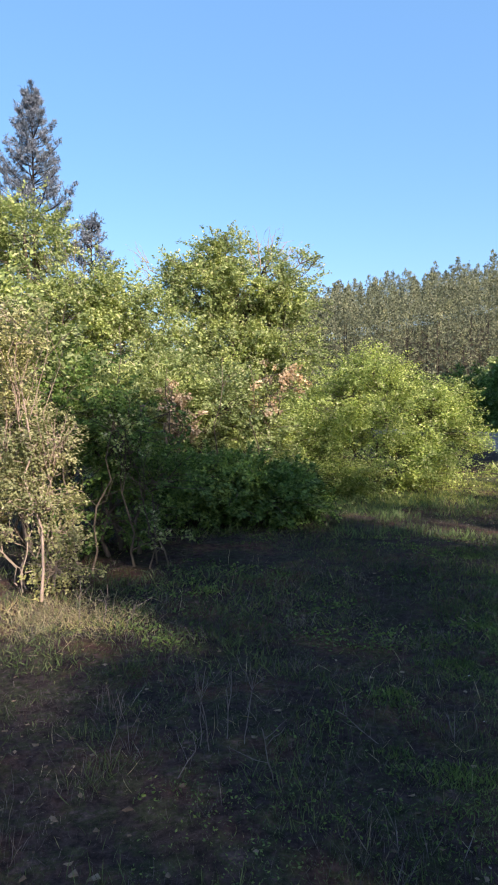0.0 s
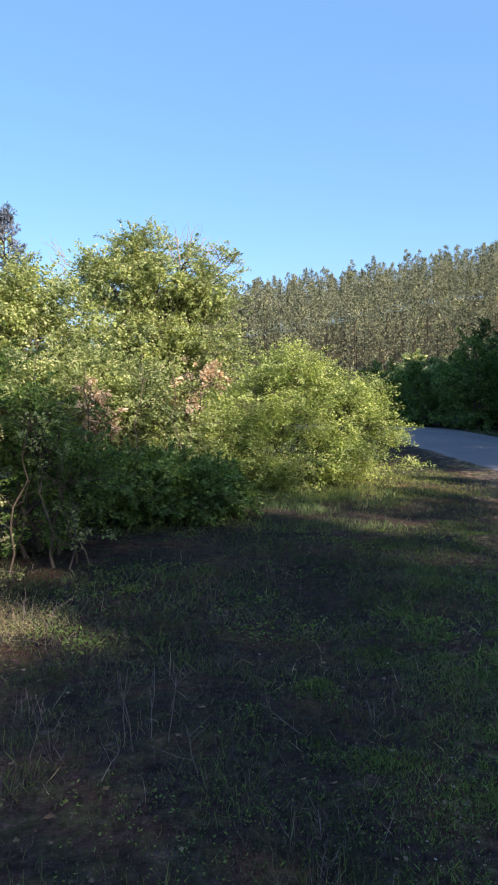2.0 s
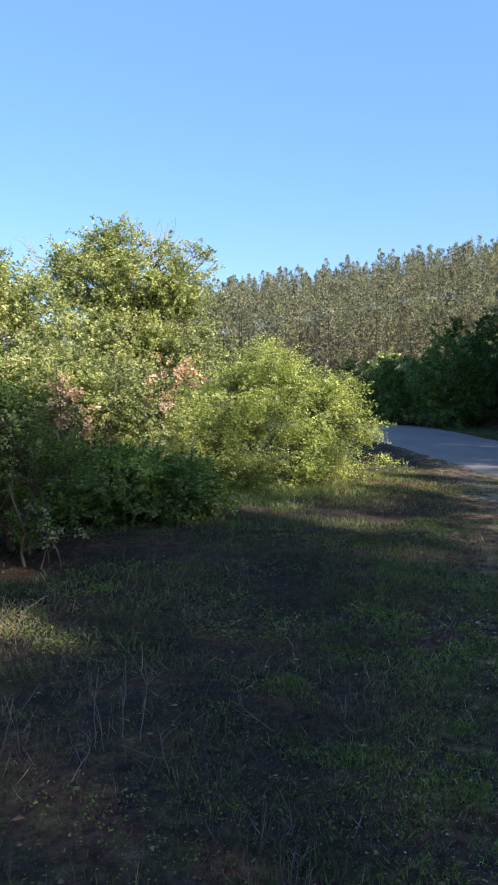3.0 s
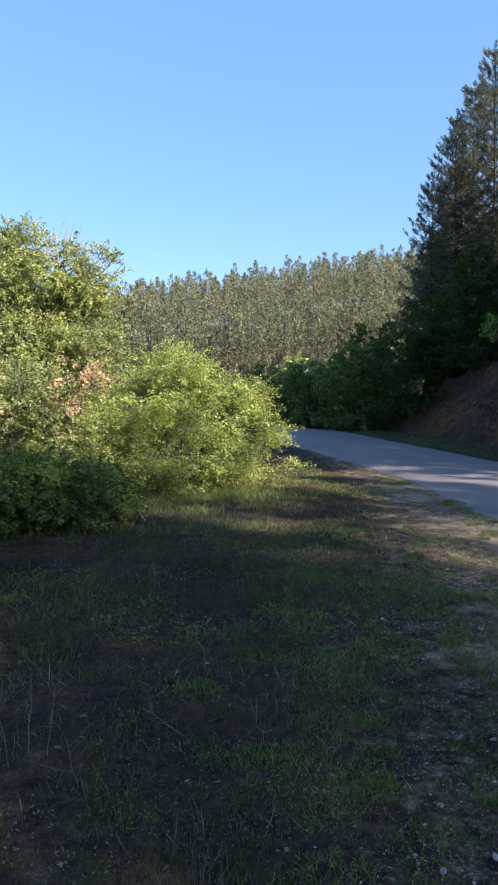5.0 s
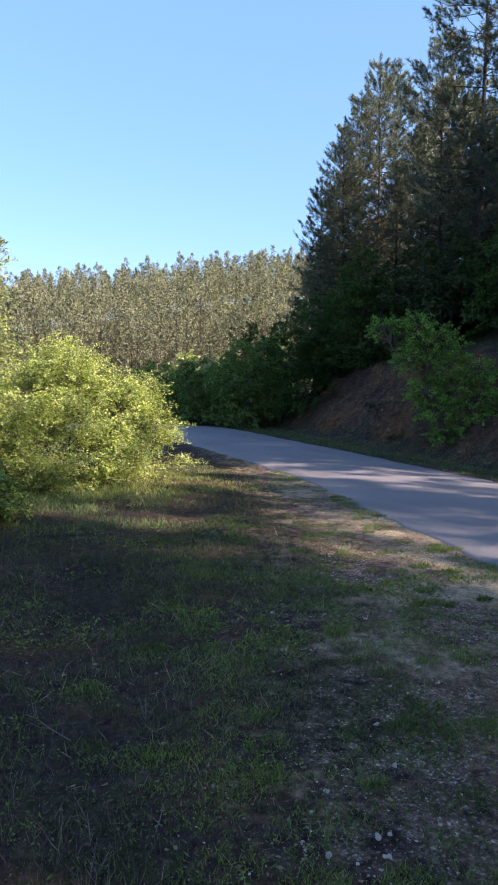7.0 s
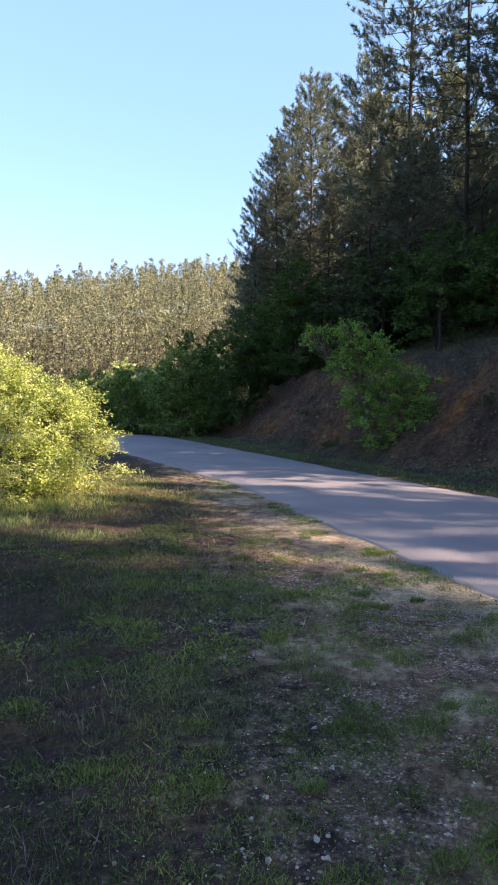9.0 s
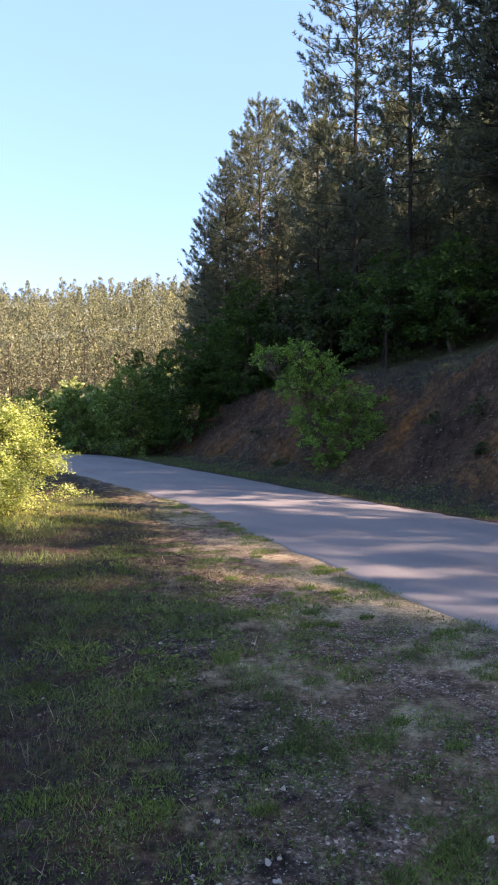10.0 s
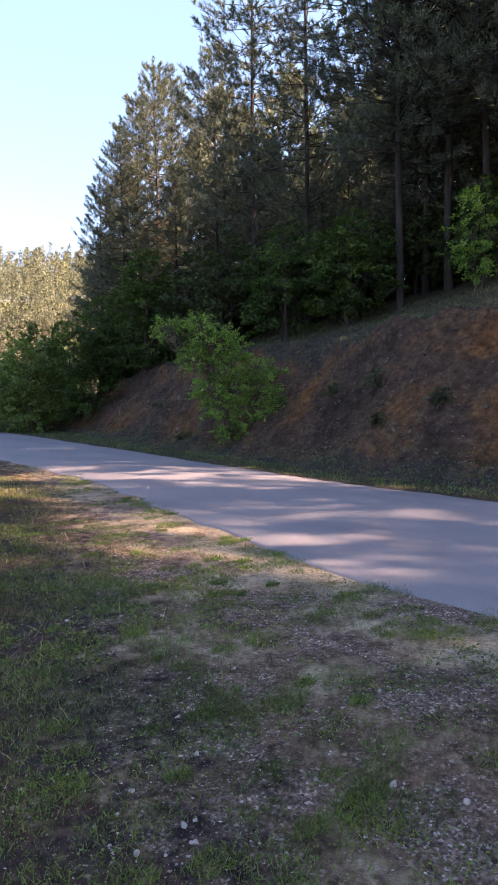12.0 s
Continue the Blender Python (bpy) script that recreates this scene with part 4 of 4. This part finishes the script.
for x, y, k, scale, turn in places:
    if y < 0.36 * x or math.hypot(x, y) > 38 or (y < 26 and x > 22.6):
        k = {0: 4, 1: 4, 2: 5, 3: 3}[k]  # those out of view or behind the front rows are plainer
    ob = kinds[k] if k not in used else copy_thing(kinds[k], Matrix())
    used.add(k)
    stand(ob, x, y, turn, scale)
    tagged(ob, group="pines above the bank")


# ---- ground cover ----
def scatter(r, n, az, rad):
    """Points round the camera's place, as thick near it as far off."""
    a, q = np.radians(r.uniform(*az, n)), r.uniform(*rad, n)
    return q * np.sin(a), q * np.cos(a)


def verge_start(y):
    return np.interp(y, [0, 1.7, 6, 9, 13, 20], [0.1, 0.7, 2.6, 4.0, 5.5, 6.9])


def blades(name, label, x, y, length, lean, material, r, width=0.09):
    base = np.stack([x, y, land(x, y) - 0.01], -1)
    axis = np.stack([r.normal(size=len(x)) * lean, r.normal(size=len(x)) * lean, np.ones(len(x))], -1)
    v, f = leaf_quads(base, axis, length, r, width, 0.06)
    tagged(new(name, mesh_of(name, v, f, [material])), label, "grass", kind="stuff")


r = np.random.default_rng(301)
x, y = scatter(r, 200000, (-25, 66), (1.5, 17))
near = np.interp(y, ROAD_Y, NEAR_X)
patch = value_noise(x, y, 0.85, 61) + 0.7 * value_noise(x, y, 0.27, 62)
stony = np.clip((x - verge_start(y) + 0.7) / 2.6 + 0.3 * value_noise(x, y, 0.8, 63), 0, 1)
keep = (x < near + 0.06 * value_noise(x, y, 0.4, 67) + 0.02) & (patch > -0.55 + 1.2 * stony + 0.55 * np.clip(1.3 - (near - x), 0, 1) * (stony > 0.5)) & (r.random(len(x)) < (0.95 - 0.25 * stony) * np.clip(0.7 + 0.3 * x, 0.55, 1))
x, y, patch, stony = x[keep], y[keep], patch[keep], stony[keep]
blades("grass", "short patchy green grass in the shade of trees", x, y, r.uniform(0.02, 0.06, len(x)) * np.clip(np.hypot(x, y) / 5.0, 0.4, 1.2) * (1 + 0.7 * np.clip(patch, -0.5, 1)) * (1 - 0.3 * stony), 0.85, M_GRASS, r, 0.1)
x, y = scatter(r, 9000, (-25, 50), (1.6, 15))
near = np.interp(y, ROAD_Y, NEAR_X)
dry = value_noise(x, y, 0.9, 64)
keep = (x < near - 0.3) & (dry > 0.0 + 0.5 * np.clip(x - verge_start(y), 0, 1)) & (r.random(len(x)) < 0.6)
blades("dry_grass", "thin dry straw-coloured grass stems", x[keep], y[keep], r.uniform(0.04, 0.18, keep.sum()) * np.clip(np.hypot(x, y)[keep] / 4, 0.4, 1), 0.9, M_STRAW, r, 0.02)
x, y = scatter(r, 30000, (-25, 40), (1.5, 11))
near = np.interp(y, ROAD_Y, NEAR_X)
keep = (x < verge_start(y) + 1.0) & (value_noise(x, y, 0.7, 68) + 0.5 * value_noise(x, y, 0.25, 69) > -0.15)
blades("withered_grass", "fine withered grey-brown grass among the green", x[keep], y[keep], r.uniform(0.02, 0.09, keep.sum()) * np.clip(np.hypot(x, y)[keep] / 4.5, 0.4, 1.1), 1.1, M_GREY, r, 0.04)
q = np.random.default_rng(307)
x, y = scatter(q, 24000, (4, 36), (1.7, 7.5))
keep = (x < verge_start(y) + 1.3) & (value_noise(x, y, 0.4, 71) + 0.5 * value_noise(x, y, 0.16, 72) > 0.2)
blades("grass", "low green grass at the edge of the gravel", x[keep], y[keep], q.uniform(0.02, 0.055, keep.sum()) * np.clip(np.hypot(x, y)[keep] / 4.5, 0.45, 1.2), 0.8, M_GRASS, q, 0.1)
q = np.random.default_rng(311)
cx, cy = scatter(q, 230, (-26, 22), (1.7, 6.5))
ok = cx < verge_start(cy) - 0.2
cx, cy = cx[ok], cy[ok]
n = q.integers(14, 60, len(cx))
x, y = np.repeat(cx, n) + q.normal(size=n.sum()) * 0.07, np.repeat(cy, n) + q.normal(size=n.sum()) * 0.07
tall = np.repeat(q.uniform(0.5, 1.4, len(cx)), n)
half = np.repeat(q.random(len(cx)) < 0.5, n)
blades("tall_grass", "tall thin green grass standing in shaded turf", x[half], y[half], (q.uniform(0.03, 0.11, len(x)) * tall)[half], 0.45, M_GRASS, q, 0.035)
blades("tall_grass", "tall withered grey-brown grass standing in shaded turf", x[~half], y[~half], (q.uniform(0.04, 0.14, len(x)) * tall)[~half], 0.5, M_GREY, q, 0.022)
x, y = r.normal(-1.35, 0.34, 2600), r.normal(4.95, 0.27, 2600)
blades("dry_grass", "thick tuft of tall sunlit straw-coloured grass", x, y, r.uniform(0.03, 0.17, len(x)), 1.3, M_STRAW, r, 0.014)
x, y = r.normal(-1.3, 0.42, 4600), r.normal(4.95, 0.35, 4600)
blades("grass", "yellow-green grass coloured as sunlit below the pale shrub", x, y, r.uniform(0.015, 0.06, len(x)), 0.9, M_SUNNY, r, 0.04)
# lit-coloured blades brighten the strip where the sun falls
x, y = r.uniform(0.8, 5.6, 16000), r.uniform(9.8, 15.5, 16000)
blades("grass", "grass coloured as sunlit along the foot of the bush", x, y, r.uniform(0.03, 0.13, len(x)) * np.clip(1.5 - np.abs(x - 2.4) * 0.3, 0.5, 1.5), 0.7, M_SUNNY, r, 0.05)
q = np.random.default_rng(313)
x, y = q.uniform(-0.8, 3.4, 11000), q.uniform(7.6, 11.2, 11000)
ok = value_noise(x, y, 0.6, 77) + 0.5 * value_noise(x, y, 0.22, 78) > -0.35 + 0.25 * (9.5 - y)
blades("tall_grass", "soft green grass growing thick before the bush", x[ok], y[ok], q.uniform(0.05, 0.17, ok.sum()), 0.55, M_LUSH, q, 0.05)
q = np.random.default_rng(317)
x, y = scatter(q, 56000, (19, 46), (1.6, 6.5))
ok = (x < verge_start(y) + 1.1) & (value_noise(x, y, 0.5, 81) + 0.6 * value_noise(x, y, 0.17, 82) > -0.05 + 0.5 * np.clip(x - verge_start(y), 0, 1))
blades("grass", "thick soft green grass beside the gravel", x[ok], y[ok], q.uniform(0.02, 0.06, ok.sum()) * np.clip(np.hypot(x, y)[ok] / 4.5, 0.45, 1.1), 0.8, M_LUSH, q, 0.07)
y = r.uniform(3, 30, 18000)
lo, hi = np.interp(y, ROAD_Y, FAR_X) + 0.05, np.interp(y, ROAD_Y, BANK_X) + 0.7
x = lo + (hi - lo) * r.random(len(y))
blades("grass", "green grass strip between road and earth bank", x, y, r.uniform(0.03, 0.11, len(x)), 0.8, M_WEED, r, 0.1)
y = r.uniform(4, 24, 22000)
lo = np.interp(y, ROAD_Y, BANK_X) + 0.95 * np.interp(y, HIGH_Y, HIGH) + 0.1
x = lo + r.random(len(y)) ** 1.5 * 4
blades("grass", "greyish grass along the top edge of the bank", x, y, r.uniform(0.05, 0.19, len(x)), 0.9, M_BANK_GRASS, r, 0.04)


def tufts():
    """Dense low clumps of grass standing in the gravel."""
    q = np.random.default_rng(305)
    cx, cy = scatter(q, 330, (8, 64), (1.7, 9))
    ok = (cx < np.interp(cy, ROAD_Y, NEAR_X) + 0.05) & (cx > verge_start(cy) - 0.8)
    ey = q.uniform(2.2, 14, 46)
    cx, cy = np.concatenate([cx[ok], np.interp(ey, ROAD_Y, NEAR_X) - np.abs(q.normal(size=46)) * 0.3 + 0.03]), np.concatenate([cy[ok], ey])
    n = q.integers(90, 380, len(cx))
    wide = np.repeat(q.uniform(0.04, 0.17, len(cx)), n)
    a, d = q.uniform(0, 6.3, n.sum()), np.sqrt(q.random(n.sum())) * wide
    px, py = np.repeat(cx, n) + 1.5 * d * np.cos(a), np.repeat(cy, n) + d * np.sin(a)
    blades("grass_tufts", "dense low green grass tufts growing in the gravel", px, py, q.uniform(0.02, 0.055, len(px)), 0.8, M_WEED, q, 0.1)


def weeds():
    """Flat rosettes of small round leaves among the gravel."""
    q = np.random.default_rng(302)
    cx, cy = scatter(q, 1500, (-10, 64), (1.6, 8))
    ok = (cx < np.interp(cy, ROAD_Y, NEAR_X) - 0.2) & (value_noise(cx, cy, 0.5, 65) > 0.0)
    cx, cy = cx[ok], cy[ok]
    n = q.integers(8, 26, len(cx))
    c = np.repeat(np.stack([cx, cy, land(cx, cy) + 0.01], -1), n, 0) + q.normal(size=(n.sum(), 3)) * [0.05, 0.05, 0.006]
    axis = q.normal(size=c.shape) * [1, 1, 0.3] + [0, 0, 0.4]
    v, f = leaf_quads(c, axis, q.uniform(0.012, 0.034, len(c)) * np.clip(np.hypot(c[:, 0], c[:, 1]) / 4, 0.5, 1.2), q, 0.5, 0.1)
    tagged(new("weeds", mesh_of("weeds", v, f, [M_WEED])), "small green weeds spread over the gravelly ground", "weeds", kind="stuff")


def bits(name, label, category, x, y, size, material, r, sink=0.3, flat=0.6, faces=8):
    """Many small angular stones, joined."""
    n = len(x)
    corner = np.array([[1, 0, 0], [-1, 0, 0], [0, 1, 0], [0, -1, 0], [0, 0, 1], [0, 0, -1]], float)
    face = np.array([[0, 2, 4], [2, 1, 4], [1, 3, 4], [3, 0, 4], [2, 0, 5], [1, 2, 5], [3, 1, 5], [0, 3, 5]])
    face = face[:faces]
    turn = r.uniform(0, 6.3, n)
    c, s = np.cos(turn)[:, None], np.sin(turn)[:, None]
    p = corner[None] * r.uniform(0.55, 1.3, (n, 6, 1)) * np.asarray(size).reshape(-1, 1, 1) + r.normal(size=(n, 6, 3)) * np.asarray(size).reshape(-1, 1, 1) * 0.25
    v = np.stack([p[..., 0] * c - p[..., 1] * s, p[..., 0] * s + p[..., 1] * c, p[..., 2] * flat], -1)
    v += np.stack([x, y, land(x, y) + np.asarray(size) * flat * (1 - 2 * sink) * 0.5], -1)[:, None]
    tagged(new(name, mesh_of(name, v.reshape(-1, 3), (face[None] + 6 * np.arange(n)[:, None, None]).reshape(-1, 3), [material])), label, category, kind="stuff")


weeds()
tufts()
x, y = scatter(r, 52000, (0, 66), (1.5, 11))
ok = (x < np.interp(y, ROAD_Y, NEAR_X) + 0.05) & (x > verge_start(y) + 0.1 + r.normal(size=len(x)) * 0.25) & (value_noise(x, y, 0.45, 66) > -0.25)
bits("gravel", "scattered pale gravel bits on the road verge", "gravel", x[ok], y[ok], r.uniform(0.0015, 0.005, ok.sum()) * r.uniform(0.5, 1.4, ok.sum()), M_STONE, r, faces=4)
q = np.random.default_rng(309)
x, y = scatter(q, 1500, (0, 66), (1.6, 8.5))
ok = (x < np.interp(y, ROAD_Y, NEAR_X) - 0.05) & (x > verge_start(y) - 0.1 + q.normal(size=len(x)) * 0.3) & (value_noise(x, y, 0.6, 75) > -0.35)
bits("pale_chips", "white limestone chips strewn over the brown verge", "stones", x[ok], y[ok], q.uniform(0.002, 0.009, ok.sum()), M_CHIP, q)
x, y = q.uniform(0, 1, 900), q.uniform(4.3, 26, 900)
x = np.interp(y, ROAD_Y, BANK_X) + x ** 1.4 * (0.95 * np.interp(y, HIGH_Y, HIGH) + 0.2)
bits("pale_chips", "pale stone chips stuck in the earth bank", "stones", x, y, q.uniform(0.005, 0.018, len(y)), M_STONE, q)
y = r.uniform(4, 26, 600)
x = np.interp(y, ROAD_Y, BANK_X) + r.gamma(1.5, 0.5, len(y)) - 0.3
bits("scree", "small broken stones at the foot of the earth bank", "stones", x, y, r.uniform(0.008, 0.03, len(y)), M_ROCK, r)
y = r.uniform(4.3, 25, 3200)
x = np.interp(y, ROAD_Y, BANK_X) + r.random(len(y)) * (0.95 * np.interp(y, HIGH_Y, HIGH) + 0.4)
bits("clods", "crumbled earth clods on the face of the bank", "earth", x, y, r.uniform(0.01, 0.05, len(y)), M_ROCK, r)
x, y = scatter(r, 900, (-24, 62), (1.7, 10))
ok = x < np.interp(y, ROAD_Y, NEAR_X) - 0.1
bits("leaf_litter", "dry fallen leaves scattered on the ground", "leaves", x[ok], y[ok], r.uniform(0.007, 0.018, ok.sum()), M_LITTER, r, 0.1, 0.25)


def rock_mesh(seed, material):
    q = np.random.default_rng(seed)
    bm = bmesh.new()
    bmesh.ops.create_icosphere(bm, subdivisions=2, radius=1)
    axes = unit(q.normal(size=(14, 3)))
    cut = q.uniform(0.45, 0.75, 14)
    for v in bm.verts:
        p = np.array(v.co)
        for a, c in zip(axes, cut):
            over = p @ a - c
            if over > 0:
                p = p - a * over * 0.97
        v.co = p * (1 + q.normal() * 0.025)
    me = bpy.data.meshes.new("rock")
    bm.to_mesh(me)
    bm.free()
    me.materials.append(material)
    return me


stones = [rock_mesh(k, M_STONE) for k in range(400, 404)]
rocks = [rock_mesh(k, M_ROCK) for k in range(410, 415)]
r = np.random.default_rng(303)
x, y = scatter(r, 260, (14, 64), (1.7, 6.5))
ok = (x < np.interp(y, ROAD_Y, NEAR_X) - 0.1) & (x > verge_start(y) + 0.3)
for k, (px, py) in enumerate(list(zip(x[ok], y[ok]))[:90]):
    s = float(r.uniform(0.007, 0.02))
    ob = new("stone", stones[k % 4])
    ob.matrix_basis = pose(px, py, ground_at(px, py) + s * 0.2, r.uniform(-20, 20), r.uniform(-20, 20), r.uniform(0, 360)) @ Matrix.Diagonal((s * r.uniform(0.8, 1.5), s, s * 0.65, 1))
    tagged(ob, "small pale stone lying on the gravelly verge", "stone", "loose stones on the verge")
for k in range(110):
    py = float(r.uniform(14, 25) if k < 60 else r.uniform(4.5, 14))
    h = np.interp(py, HIGH_Y, HIGH)
    px = float(np.interp(py, ROAD_Y, BANK_X) + r.uniform(0.05, 0.9) * (0.95 * h + 0.2))
    s = float(r.uniform(0.04, 0.12) if k < 60 else r.uniform(0.02, 0.06))
    ob = new("rock", rocks[k % 5])
    ob.matrix_basis = pose(px, py, ground_at(px, py) - s * 0.3, r.uniform(-30, 30), r.uniform(-60, -20), r.uniform(0, 360)) @ Matrix.Diagonal((s * r.uniform(0.8, 1.7), s, s * 0.7, 1))
    tagged(ob, "brown angular rock embedded in the earth bank", "rock", "rocks in the bank")

leafy("bank_shrub", (13.5, 14.2), "low bright-green shrub on the bank's lip", "shrub",
      [(0, 0, 0.2, 0.35, 0.3, 0.16), (0.5, -0.5, 0.2, 0.3, 0.3, 0.14), (-0.3, 0.4, 0.15, 0.3, 0.3, 0.12)], M_SAPLING, M_BARK, 2600, 0.05, stems=3, trunk_r=0.012, shoot=0.25, seed=360, least=14, group="shrubs on the bank")
# small shrubs clinging to the bank
for k, (px, py, s) in enumerate([(12.0, 9.2, 0.28), (11.5, 7.3, 0.2), (12.6, 10.9, 0.2), (11.2, 8.6, 0.16), (13.2, 18.8, 0.35), (12.3, 16.4, 0.25)]):
    leafy("bank_shrub", (px, py), "small dark shrub clinging to the earth bank", "shrub",
          [(0, 0, s * 0.8, s, s, s * 0.6), (-s * 0.6, 0.1, s * 0.5, s * 0.7, s * 0.7, s * 0.5)], M_UNDER, M_BARK, 700, 0.045, stems=3, trunk_r=0.012, shoot=0.2, seed=350 + k, least=14, group="shrubs on the bank")


def stalk(px, py, height, lean, seed):
    """A dead weed stem with a few side twigs."""
    q = np.random.default_rng(seed)
    ob = thing("dry_stalk", (px, py, ground_at(px, py)), "thin dry weed stalk with bare side twigs", "dry stalk", "dry stalks in the grass")
    tip = np.array([lean[0], lean[1], height])
    main = bent_line((0, 0, -0.02), tip, q, 6, 0.02)
    part("stem", tube_mesh("stem", [(main, np.linspace(0.0026, 0.0011, 6))], M_STALK, 5), ob)
    for k in range(4):
        a = main[q.integers(2, 5)]
        end = a + np.array([q.normal() * 0.06, q.normal() * 0.06, q.uniform(0.05, 0.14)])
        part("twig", tube_mesh("twig", [(bent_line(a, end, q, 4, 0.05), np.linspace(0.0015, 0.0008, 4))], M_STALK, 4), ob)


for k, (px, py, h, lean) in enumerate([(-0.22, 3.0, 0.36, (0.03, 0)), (-0.17, 2.95, 0.3, (-0.05, 0.02)), (-0.02, 3.0, 0.3, (0.04, 0)), (-0.3, 2.75, 0.2, (0.12, 0)), (0.62, 3.05, 0.12, (-0.22, 0.1)), (-1.0, 4.75, 0.3, (0.02, 0)),
                                     (-1.18, 4.8, 0.32, (0.0, 0)), (-0.85, 4.6, 0.22, (0.1, 0)), (0.1, 2.7, 0.22, (-0.05, 0)), (-0.1, 3.05, 0.34, (0.02, 0.02)), (-0.62, 3.0, 0.2, (0.06, 0.02)), 
                                     ]):
    stalk(px, py, h, lean, 500 + k)
